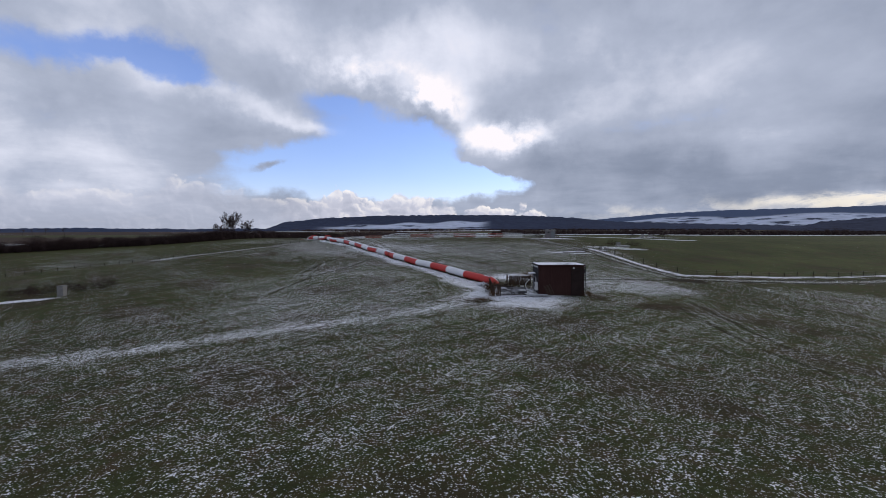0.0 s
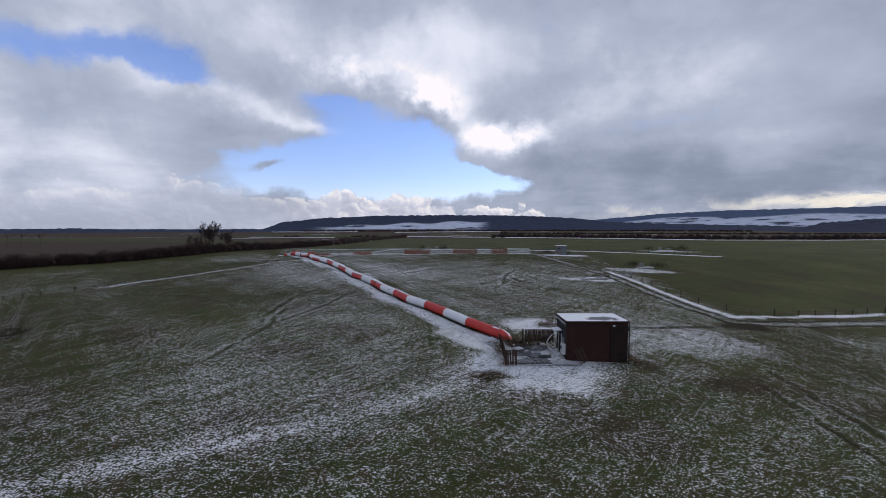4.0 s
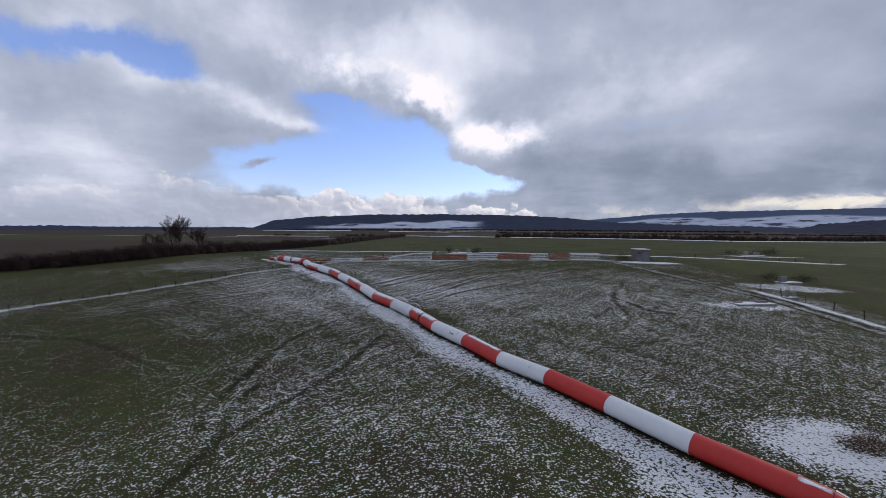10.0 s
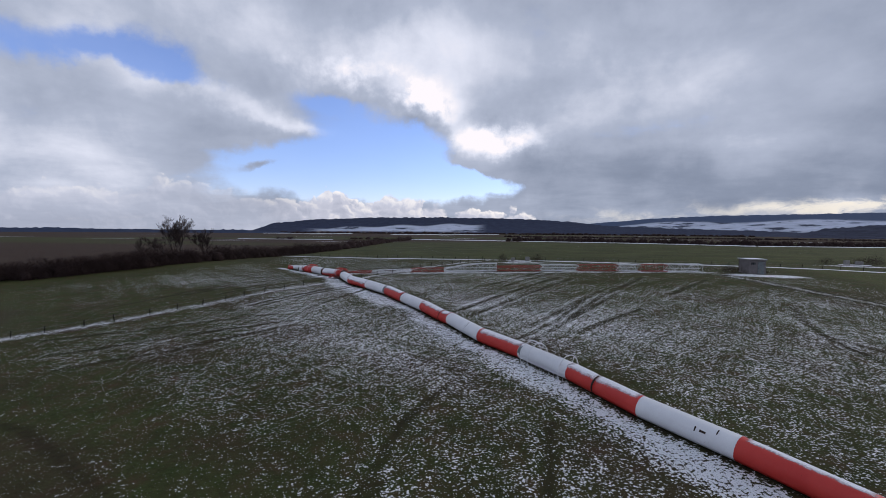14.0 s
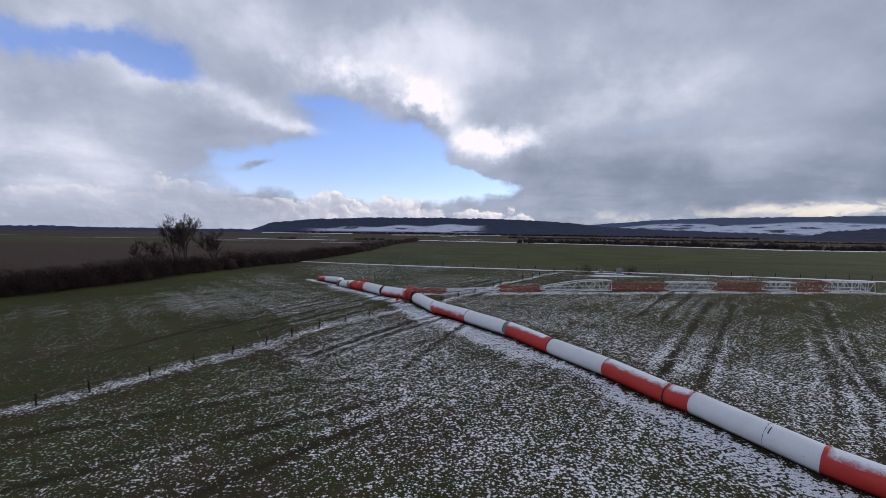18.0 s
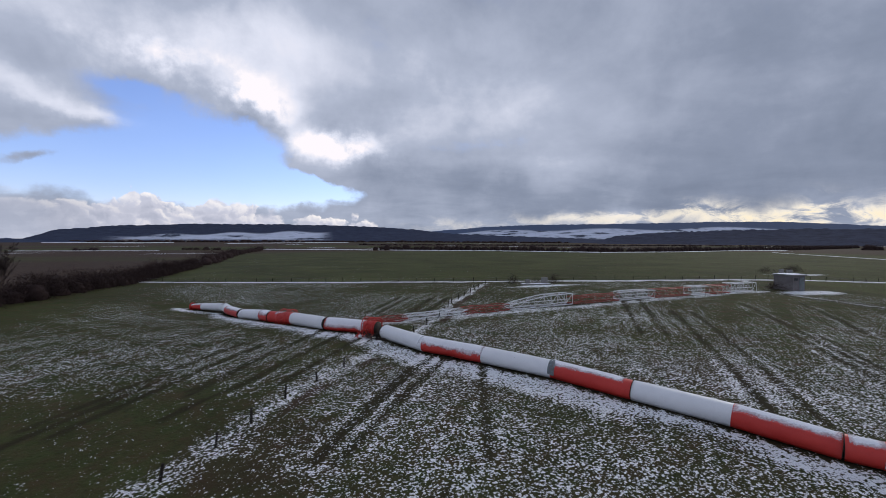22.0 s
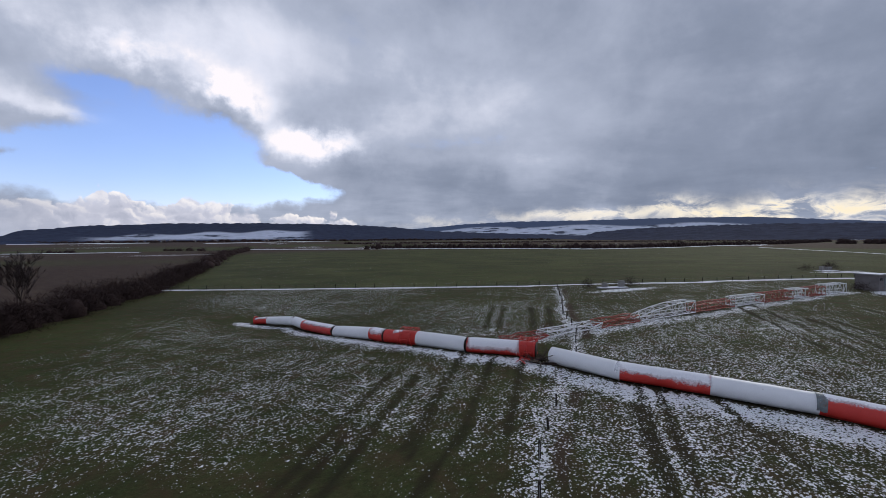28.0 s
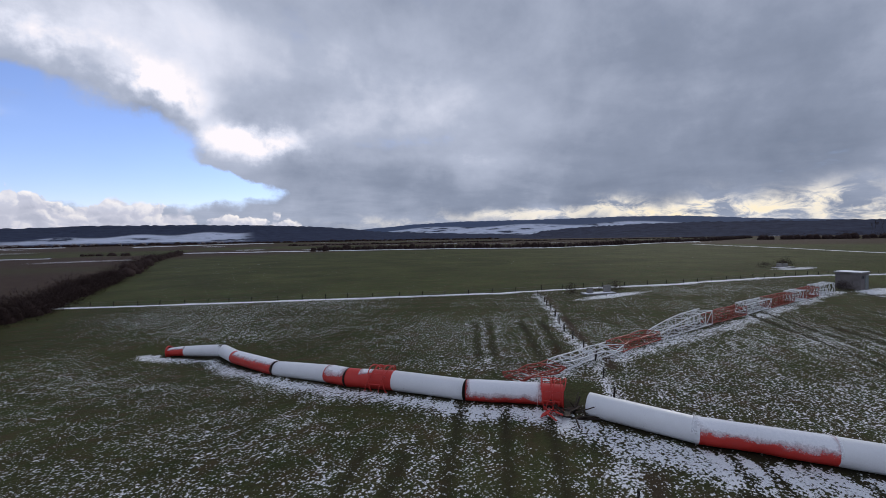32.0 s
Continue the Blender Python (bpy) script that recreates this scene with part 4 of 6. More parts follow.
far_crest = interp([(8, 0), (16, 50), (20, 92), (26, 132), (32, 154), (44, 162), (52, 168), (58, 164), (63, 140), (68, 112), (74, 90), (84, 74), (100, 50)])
build_hill("distant_hill", "distant wooded ridge tinted with painted blue haze above snowy farmland", 8, 100, far_crest, 2900, 4200, 0.9,
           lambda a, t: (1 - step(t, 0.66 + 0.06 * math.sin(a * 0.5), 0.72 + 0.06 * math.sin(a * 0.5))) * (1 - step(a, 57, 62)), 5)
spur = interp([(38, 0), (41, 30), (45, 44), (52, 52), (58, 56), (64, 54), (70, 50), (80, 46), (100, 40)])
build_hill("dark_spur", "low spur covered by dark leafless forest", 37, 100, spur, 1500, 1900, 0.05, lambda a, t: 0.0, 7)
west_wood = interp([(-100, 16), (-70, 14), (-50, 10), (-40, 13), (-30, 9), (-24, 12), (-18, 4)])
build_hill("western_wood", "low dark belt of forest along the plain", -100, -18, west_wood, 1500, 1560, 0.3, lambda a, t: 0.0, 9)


# ---- bare shrubs, hedges and trees ----
def twig_cloud(rng, n, size, up=0.6, spike=0.8):
    """n twigs, each a thin folded blade, in a bush of the given half-size."""
    base = rng.normal(0, 1, (n, 3)) * np.array(size) * np.array([0.42, 0.42, 0.0])
    h = np.abs(rng.normal(0.45, 0.3, n)).clip(0.02, 1.0)
    base[:, 2] = h * size[2] * 0.85 * (1 - 0.35 * np.clip((base[:, 0] / size[0]) ** 2 + (base[:, 1] / size[1]) ** 2, 0, 1.5))
    way = rng.normal(0, 1, (n, 3))
    way[:, 2] = np.abs(way[:, 2]) * up + 0.35
    way /= np.linalg.norm(way, axis=1, keepdims=True)
    length = rng.uniform(0.25, 0.6, n)[:, None] * size[2] * spike
    side = np.cross(way, rng.normal(0, 1, (n, 3)))
    side /= np.linalg.norm(side, axis=1, keepdims=True)
    w = rng.uniform(0.006, 0.014, n)[:, None] * (size[2] / 2.0 + 0.4)
    return base, way, length, side, w


def blades(chunks):
    verts, faces, k = [], [], 0
    for base, way, length, side, w in chunks:
        a, b = base - side * w, base + side * w
        c, d = base + way * length * 0.6 + side * w * 0.6, base + way * length
        q = np.stack([a, b, c, d], 1).reshape(-1, 3)
        verts.append(q)
        n = len(base)
        i = k + np.arange(n) * 4
        faces.append(np.stack([i, i + 1, i + 2], 1))
        faces.append(np.stack([i, i + 2, i + 3], 1))
        k += 4 * n
    return np.concatenate(verts), np.concatenate(faces)


def tri_mesh(name, verts, faces, mat):
    me = bpy.data.meshes.new(name)
    me.vertices.add(len(verts))
    me.vertices.foreach_set("co", np.asarray(verts, np.float32).ravel())
    me.loops.add(faces.size)
    me.loops.foreach_set("vertex_index", np.asarray(faces, np.int32).ravel())
    me.polygons.add(len(faces))
    me.polygons.foreach_set("loop_start", (np.arange(len(faces)) * 3).astype(np.int32))
    me.update(calc_edges=True)
    me.materials.append(mat)
    return me


def hedge(name, line, label, step_m, size, count, mat, seed, gap=0.0):
    rng = np.random.default_rng(seed)
    chunks, cores = [], []
    for (ax, ay), (bx, by) in zip(line, line[1:]):
        ln = math.hypot(bx - ax, by - ay)
        n = max(1, int(ln / step_m))
        for i in range(n):
            if rng.random() < gap:
                continue
            t = (i + rng.random()) / n
            x, y = ax + (bx - ax) * t + rng.normal(0, size[0] * 0.25), ay + (by - ay) * t + rng.normal(0, size[0] * 0.25)
            k = rng.uniform(0.65, 1.2) * (1.35 if rng.random() < 0.12 else 1.0)
            b = twig_cloud(rng, count, (size[0] * k, size[1] * k, size[2] * k), 0.6, 0.42)
            b[0][:] += (x, y, gz(x, y) - 0.05)
            chunks.append(b)
            cores.append((x, y, gz(x, y), k))
    v, f = blades(chunks)
    # thick inner growth: uneven mounds of crossed stems under the twigs
    vs, fs, n = [v], [f], len(v)
    ring, rows = 9, 5
    for x, y, z, k in cores:
        q = np.zeros((rows * ring + 1, 3))
        for j in range(rows):
            up = j / rows
            for i in range(ring):
                a = 2 * math.pi * i / ring
                r = math.sqrt(1 - up * up) * rng.uniform(0.55, 0.95)
                q[j * ring + i] = (math.cos(a) * r * size[0] * 0.56 * k, math.sin(a) * r * size[1] * 0.56 * k, up * size[2] * 0.56 * k * rng.uniform(0.9, 1.1))
        q[-1] = (0, 0, size[2] * 0.58 * k)
        vs.append(q + (x, y, z - 0.1))
        t = []
        for j in range(rows - 1):
            for i in range(ring):
                a, b2 = j * ring + i, j * ring + (i + 1) % ring
                t += [(a, b2, b2 + ring), (a, b2 + ring, a + ring)]
        t += [((rows - 1) * ring + i, (rows - 1) * ring + (i + 1) % ring, rows * ring) for i in range(ring)]
        fs.append(np.array(t) + n)
        n += len(q)
    v, f = np.concatenate(vs), np.concatenate(fs)
    return tagged(new(name, tri_mesh(name, v, f, mat)), label, "hedge", kind="stuff")


hedge("hedge", HEDGE[:5], "dense dark leafless thorn hedge along the field", 0.8, (2.4, 2.4, 2.9), 1700, M_TWIG, 11)
hedge("hedge", HEDGE[4:7], "dark leafless hedge running away across the plain", 1.3, (2.8, 2.8, 3.2), 900, M_TWIG, 12)
hedge("hedge", HEDGE[6:], "far end of the dark leafless hedge", 4.0, (4.5, 4.5, 4.5), 260, M_TWIG, 13)
hedge("tree_belt", [(60, 505), (110, 480), (164, 450), (224, 384), (330, 394), (435, 424), (644, 445), (927, 520)], "belt of dark bushes and small trees behind the green field", 1.9, (5.5, 5.5, 6.6), 190, M_TWIG, 14)
hedge("tree_belt", [(-118, 588), (-83, 570)], "dark scrub near the end of the hedge", 3, (5, 5, 4.0), 200, M_TWIG, 15)
hedge("tree_belt", [(120, 905), (300, 860), (700, 800), (1100, 600)], "long dark scrub belt across the plain", 3.5, (8, 8, 4.5), 70, M_TWIG, 18)
hedge("tree_belt", [(-203, 572), (-180, 562)], "short dark thicket out on the plain", 3, (5, 5, 4.0), 200, M_TWIG, 19)
hedge("tree_belt", [(-1000, 1350), (-600, 1500), (-200, 1600), (200, 1650), (600, 1600), (1000, 1400)], "dark trees round the village at the foot of the hill", 5, (15, 15, 10), 70, M_TWIG, 16, 0.12)


def bush(at, size, n, mat, label, seed, name="bush"):
    rng = np.random.default_rng(seed)
    v, f = blades([twig_cloud(rng, n, size, 0.9)])
    ob = new(name, tri_mesh(name, v, f, mat))
    ob.matrix_basis = pose(at[0], at[1], gz(*at[:2]) - 0.03)
    return tagged(ob, label, "bush")


def grow(rnd, start, way, length, radius, depth, limbs, spread=0.55):
    """Limbs of a bare tree: each a tapered bent run, forking to finer ones."""
    pts, p, d = [Vector(start)], Vector(start), Vector(way).normalized()
    for _ in range(3):
        d = (d + Vector((rnd.gauss(0, 0.12), rnd.gauss(0, 0.12), rnd.gauss(0.05, 0.06)))).normalized()
        p = p + d * length / 3
        pts.append(p)
    limbs.append((pts, [radius * (1 - 0.16 * k) for k in range(4)], depth))
    if depth == 0:
        return
    for k in range(rnd.randint(2, 4) if depth > 1 else rnd.randint(6, 8)):
        turn = rnd.uniform(0, 2 * math.pi)
        out = (d + Vector((math.cos(turn), math.sin(turn), 0.15)) * spread * rnd.uniform(0.6, 1.3)).normalized()
        at = pts[rnd.choice((1, 2, 3, 3))]
        grow(rnd, at, out, length * rnd.uniform(0.55, 0.8), radius * rnd.uniform(0.42, 0.58), depth - 1, limbs, spread)


def bare_tree(at, height, seed, label, depth=5, stems=1, spread=0.55, group="", twig=0.022):
    rnd = random.Random(seed)
    root = thing("tree", (at[0], at[1], gz(*at[:2]) - 0.1), label, "tree", group)
    trunk_v, trunk_f, crown_v, crown_f = [], [], [], []
    for s in range(stems):
        limbs = []
        lean = (rnd.gauss(0, 0.12), rnd.gauss(0, 0.12), 1)
        grow(rnd, (rnd.gauss(0, 0.3) * (stems > 1), rnd.gauss(0, 0.3) * (stems > 1), 0), lean, height * 0.34, height * 0.010, depth, limbs, spread)
        for pts, radii, d in limbs:
            vs, fs = (trunk_v, trunk_f) if d >= depth - 1 else (crown_v, crown_f)
            v, f = sweep(pts, [max(r, twig) for r in radii], 6 if d >= depth - 1 else 3)
            k = len(vs)
            vs.extend(v)
            fs.extend(tuple(i + k for i in q) for q in f)
    part("trunk", mesh_from("trunk", trunk_v, trunk_f, M_BARK, True), root)
    part("crown", mesh_from("crown", crown_v, crown_f, M_BRANCH), root)
    return root


bare_tree((-74, 154), 10.0, 4, "tall leafless tree standing in the hedge", 6, 3, 0.46, twig=0.011)
bare_tree((-77, 157), 9.6, 5, "tall leafless tree standing in the hedge", 6, 3, 0.42, twig=0.011)
bare_tree((-71, 158), 7.5, 14, "leafless tree with a broad twiggy crown in the hedge", 6, 3, 0.5, twig=0.011)
bare_tree((-75.5, 147), 6.0, 6, "slender leafless tree at the hedge", 5, 2, 0.45, twig=0.011)
bare_tree((-74, 139), 5.4, 7, "small leafless tree at the hedge", 5, 2, 0.45, twig=0.011)
far_tree = bare_tree((-215, 245), 9, 8, "leafless tree in a row across the western fields", 4, 1, 0.5, "trees in the western row")
rnd = random.Random(21)
for k in range(1, 12):
    x, y = -215 - k * 14 + rnd.uniform(-4, 4), 245 + k * 6 + rnd.uniform(-3, 3)
    copy_thing(far_tree, pose(x, y, gz(x, y) - 0.1, 0, 0, rnd.uniform(0, 360)))
for k in range(9):
    x, y = 820 + k * 9 + rnd.uniform(-3, 3), 318 - k * 7 + rnd.uniform(-3, 3)
    copy_thing(far_tree, pose(x, y, gz(x, y) + 4.0, 0, 0, rnd.uniform(0, 360)) @ Matrix.Diagonal((1.9, 1.9, rnd.uniform(2.6, 3.2), 1)))
hedge("tree_belt", [(700, 420), (800, 340), (900, 250), (960, 160)], "dark wood on the rise to the east", 9, (13, 13, 13), 260, M_TWIG, 23)

# ---- the fallen tubular mast ----
R_TUBE = 0.53


def tube_point(line, lens, s):
    for k in range(len(line) - 1):
        if s <= lens[k + 1] or k == len(line) - 2:
            t = (s - lens[k]) / (lens[k + 1] - lens[k])
            return Vector(line[k]).lerp(Vector(line[k + 1]), t)


def lengths(line):
    out = [0.0]
    for a, b in zip(line, line[1:]):
        out.append(out[-1] + (Vector(b) - Vector(a)).length)
    return out


def axis3(line, rise=0.45):
    return [Vector((x, y, gz(x, y) + rise)) for x, y in line]


def rings(pts, radius, squash, sides, lo=0.0, hi=360.0, dents=(), ragged=0.0, seed=0):
    """Rows of points round an axis; angle 0 is the top, positive towards the west side."""
    rows, n = [], len(pts)
    for i, p in enumerate(pts):
        d = pts[min(i + 1, n - 1)] - pts[max(i - 1, 0)]
        side = Vector((-d.y, d.x, 0)).normalized()
        up = d.cross(side) * -1
        up.normalize()
        if up.z < 0:
            up.negate()
        row = []
        for k in range(sides + (hi - lo < 359)):
            a = lo + (hi - lo) * k / sides
            if ragged:
                drift = noise.noise(Vector((i * 0.045 + seed, 2.0 if 2 * k > sides else 7.0, seed))) + 0.4 * noise.noise(Vector((i * 0.21 + seed, 4.0, k > sides / 2)))
                a += ragged * drift * 1.6 * abs(2 * k / sides - 1)
            r = radius[i] if isinstance(radius, list) else radius
            for at, ang, size, deep in dents:
                gap = abs((a - ang + 180) % 360 - 180) / 60
                r -= deep * math.exp(-((i - at) / size) ** 2 - gap * gap)
            row.append(p + side * (math.sin(radians(a)) * r * (2 - squash)) + up * (math.cos(radians(a)) * r * squash))
        rows.append(row)
    return rows


def skin(name, rows, mat, closed=True, ends=False):
    n = len(rows[0])
    verts = [v for row in rows for v in row]
    faces = []
    for i in range(len(rows) - 1):
        for k in range(n if closed else n - 1):
            l = (k + 1) % n
            faces.append((i * n + k, i * n + l, (i + 1) * n + l, (i + 1) * n + k))
    return mesh_from(name, verts, faces, mat, True)


def tube_piece(label, pts3, bands, snow, dents=(), r0=R_TUBE, r1=R_TUBE, rough_edge=7):
    """One length of the mast: painted bands end to end, rolled seams between them, snow along the top."""
    line = pts3
    lens = lengths(line)
    origin = line[0].copy()
    root = thing("mast_tube", tuple(origin), label, "mast", "pieces of the fallen mast")

    def run(a, b, stepm=0.35):
        n = max(3, int((b - a) / stepm))
        return [tube_point(line, lens, a + (b - a) * i / n) - origin for i in range(n + 1)]

    def girth(pts, extra=0.0):
        """Radius at each point, from one end's to the other's."""
        return [r0 + (r1 - r0) * min(1.0, p.length / lens[-1]) + extra for p in pts]

    for k0, k1, colour in bands:
        a, b = lens[k0], lens[k1]
        pts = run(a, b, 0.12)
        mine = [((at - a) / max(b - a, 1e-6) * (len(pts) - 1), ang, size / 0.12, deep) for at, ang, size, deep in dents]
        outer = rings(pts, girth(pts), 0.96, 28, dents=mine)
        inner = rings(pts, girth(pts, -0.03), 0.96, 28, dents=mine)
        part("red_band" if colour == "r" else "white_band", skin("band", outer, M_RED if colour == "r" else M_WHITE), root)
        lining = skin("lining", [list(reversed(r)) for r in inner], M_RUST)
        part("lining", lining, root)
    cuts = sorted({lens[k] for band in bands for k in band[:2]})
    for i, s in enumerate(cuts):
        end = i in (0, len(cuts) - 1)
        w = 0.016
        pts = [tube_point(line, lens, min(max(s + o, 0), lens[-1])) - origin for o in (-w, 0.0, w)]
        if (pts[2] - pts[0]).length < 0.015:
            continue
        part("flange" if end else "weld_seam", skin("seam", rings(pts, girth(pts, 0.014 if end else 0.010), 0.96, 28), M_RUST if end else (M_WHITE if i % 2 else M_RED)), root)
    for s0, s1, west, east in snow:
        pts = run(s0, s1, 0.12)
        mine = [((at - s0) / max(s1 - s0, 1e-6) * (len(pts) - 1), ang, size / 0.12, deep) for at, ang, size, deep in dents]
        rows = rings(pts, girth(pts, 0.012), 0.965, 20, -east, west, dents=mine, ragged=rough_edge, seed=s0)
        me = skin("snow_cap", rows, M_FROST, False)
        n, wide = len(rows), len(rows[0])
        fade = [min(1.0, min(k, wide - 1 - k) / 7, (min(i, n - 1 - i) + 1) / 4) for i in range(n) for k in range(wide)]
        me.attributes.new("feather", "FLOAT", "POINT").data.foreach_set("value", fade)
        part("snow_cap", me, root, None, "thin crusted snow along the top")
    return root, run, lens, origin


A3 = axis3(AXIS)
A3[0] = A3[0] + (A3[1] - A3[0]).normalized() * 1.2
A3[0].z -= 0.02
# kinks at the breaks
for k, dz in ((7, -0.05), (12, -0.06), (14, -0.03)):
    A3[k].z += dz
U3 = axis3(UPPER, 0.45)
U3[7].z += 0.06
U3[8].z += 0.09
U3[10].z -= 0.12
U3[6].z -= 0.06
U3[5].z += 0.04

len_to_break = lengths(A3[0:8])[-1]
# foot length: bands from the base to the first break
p1, run1, len1, org1 = tube_piece("long red and white banded steel tube lying on the grass", A3[0:8],
                                  [(0, 1, "r"), (1, 2, "w"), (2, 3, "r"), (3, 4, "w"), (4, 5, "r"), (5, 6, "w"), (6, 7, "r")],
                                  [(0.05, 1.1, 30, 4), (17.4, 21.2, 25, 52), (25.6, len_to_break, 50, 60)], [(len_to_break, 60, 0.5, 0.10), (0.0, 20, 0.5, 0.03)])
# crushed foot of the tube: the end is folded flat into a low point, with a crease down its back
way = (A3[0] - A3[1]).normalized()
foot_pts = [way * s for s in (0.0, 0.3, 0.6, 0.9, 1.15, 1.35)]
foot = rings(foot_pts, R_TUBE, 0.96, 28)
for row, q in enumerate((1.0, 0.97, 0.90, 0.78, 0.58, 0.30)):
    for k in range(28):
        a = 360 * k / 28
        off = foot[row][k] - foot_pts[row]
        crease = 0.16 * (row / 5) ** 0.6 * math.exp(-((((a - 20) + 180) % 360 - 180) / 26) ** 2)
        wide = 1 - (1 - q) * 0.85
        foot[row][k] = foot_pts[row] + Vector((off.x * wide, off.y * wide, off.z * q - (1 - q) * R_TUBE * 0.8 - crease * q))
part("crushed_end", skin("crushed_end", foot, M_RED), p1, None, "crumpled red end torn off its base")
crease_snow = [[foot[r][k] + Vector((0, 0, 0.012)) for k in range(0, 4)] for r in range(0, 5)]
part("crease_snow", skin("crease_snow", crease_snow, M_SNOW, False), p1, None, "snow caught in the crease")

p2, run2, len2, org2 = tube_piece("banded tube length with a white service platform", A3[7:13],
                                  [(0, 1, "r"), (1, 2, "w"), (2, 3, "r"), (3, 4, "w"), (4, 5, "r")],
                                  [(0.0, 1.95, 55, 60), (5.75, 9.65, 55, 62), (14.55, 15.6, 50, 60)], [(0.0, 60, 0.5, 0.12), (15.0, 60, 0.5, 0.12)])
p3, run3, len3, org3 = tube_piece("short red and white tube length between two breaks", A3[12:15], [(0, 1, "r"), (1, 2, "w")],
                                  [(0.05, 3.6, 55, 62)], [(0.0, 60, 0.5, 0.12), (8.3, 30, 0.6, 0.10)])
p4, run4, len4, org4 = tube_piece("banded tube length with snow on its back and a dented flank", A3[14:19],
                                  [(0, 1, "r"), (1, 2, "w"), (2, 3, "r"), (3, 4, "w")],
                                  [(0.4, 4.4, 52, 60), (8.55, 13.1, 92, 44)], [(0.1, 30, 0.6, 0.10), (4.9, 40, 0.5, 0.06), (10.9, 90, 0.5, 0.14), (11.7, 78, 0.35, 0.12)], rough_edge=9)
p5, run5, len5, org5 = tube_piece("upper tube length with a red cage at its open mouth", U3[0:3], [(0, 1, "r"), (1, 2, "r")], [(1.0, 4.6, 122, 66)], [(4.6, 60, 0.5, 0.12), (1.6, 100, 0.5, 0.10), (2.6, 110, 0.4, 0.08)], rough_edge=12)
p6, run6, len6, org6 = tube_piece("white and red tube length with a red service platform", U3[2:5], [(0, 1, "w"), (1, 2, "r")], [(5.2, 6.1, 50, 60)], [(0, 60, 0.5, 0.12), (6.1, 60, 0.5, 0.14)])
p7, run7, len7, org7 = tube_piece("snow-topped white tube length bent over the ground", U3[4:7], [(0, 1, "r"), (1, 2, "w")], [(0.1, 1.5, 84, 66)], [(0, 60, 0.5, 0.14), (6.5, 60, 0.5, 0.12), (2.6, 80, 0.3, 0.05)], 0.52, 0.49)
p8, run8, len8, org8 = tube_piece("tube length with a red flank under snow", U3[6:9], [(0, 1, "r"), (1, 2, "w")], [(0.1, 6.7, 68, 66)], [(0, 60, 0.5, 0.12), (10.4, 60, 0.5, 0.10)], 0.49, 0.50)
p9, run9, len9, org9 = tube_piece("snow-covered tip length of the fallen mast", U3[8:11], [(0, 1, "w"), (1, 2, "r")], [(3.0, 4.4, 70, 66)], [(0, 60, 0.5, 0.10), (4.4, 0, 0.8, 0.08)], 0.50, 0.37)
for root, run, lens in ((p4, run4, len4), (p2, run2, len2), (p3, run3, len3), (p7, run7, len7), (p8, run8, len8), (p6, run6, len6)):
    pts = run(0.0, 0.024, 0.012)
    part("torn_edge", skin("torn_edge", rings(pts, R_TUBE + 0.006, 0.96, 28, ragged=0), M_RUST), root, None, "dark torn edge at the break")
# cracks and scuffs in the white paint
for root, run, s, lo, hi, wide in ((p2, run2, len2[3] + 1.7, -70, 110, 0.018), (p1, run1, len1[5] + 0.7, 20, 48, 0.05), (p1, run1, len1[5] + 1.5, 50, 70, 0.06), (p1, run1, len1[5] + 1.1, 58, 64, 0.25), (p2, run2, len2[3] + 1.55, 25, 60, 0.04), (p1, run1, len1[3] + 1.2, 40, 52, 0.05)):
    part("paint_crack", skin("paint_crack", rings(run(s, s + wide, wide / 3), R_TUBE + 0.004, 0.96, 10, lo, hi, ragged=6, seed=s), M_RUST, False), root, None, "dark crack in the paint")
# scorched grey patch where the paint has gone
part("bare_patch", skin("bare_patch", rings(run4(4.0, 4.45, 0.05), R_TUBE + 0.010, 0.96, 16, -30, 110, ragged=30, seed=3), M_STEEL, False), p4, None, "bare grey steel where the red paint is gone")
part("bare_patch", skin("bare_patch", rings(run2(5.55, 5.77, 0.04), R_TUBE + 0.008, 0.96, 16, 25, 105, ragged=40, seed=5), M_STEEL, False), p2, None, "bare grey steel at the seam")


def cage(root, run, s0, s1, radius, mat, label, hoops=2, bars=10, half=False, tilt=0.0):
    """Guard rings round the tube with rails between them and spokes down to the skin."""
    pts = run(s0, s1, (s1 - s0) / max(hoops - 1, 1) if hoops > 1 else 1)
    a, b = run(s0, s1)[0], run(s0, s1)[-1]
    d = (b - a).normalized()
    turn = d.to_track_quat("Z", "Y").to_matrix().to_4x4() @ pose(0, 0, 0, tilt)
    ring_me, bar_me = hoop("guard_ring", radius, 0.028, mat), rod_mesh("guard_bar", mat)
    for i in range(hoops):
        p = a.lerp(b, i / max(hoops - 1, 1))
        part("guard_ring", ring_me, root, Matrix.Translation(p) @ turn, label if i == 0 else "")
        for k in range(4):
            w = turn.to_3x3() @ Vector((math.cos(k * math.pi / 2 + 0.6), math.sin(k * math.pi / 2 + 0.6), 0))
            part("spoke", bar_me, root, along(p + w * R_TUBE * 0.9, p + w * radius, 0.018))
    if hoops > 1:
        for k in range(bars):
            ang = 2 * math.pi * k / bars
            w = turn.to_3x3() @ Vector((math.cos(ang), math.sin(ang), 0))
            part("rail", bar_me, root, along(a + w * radius, b + w * radius, 0.016))


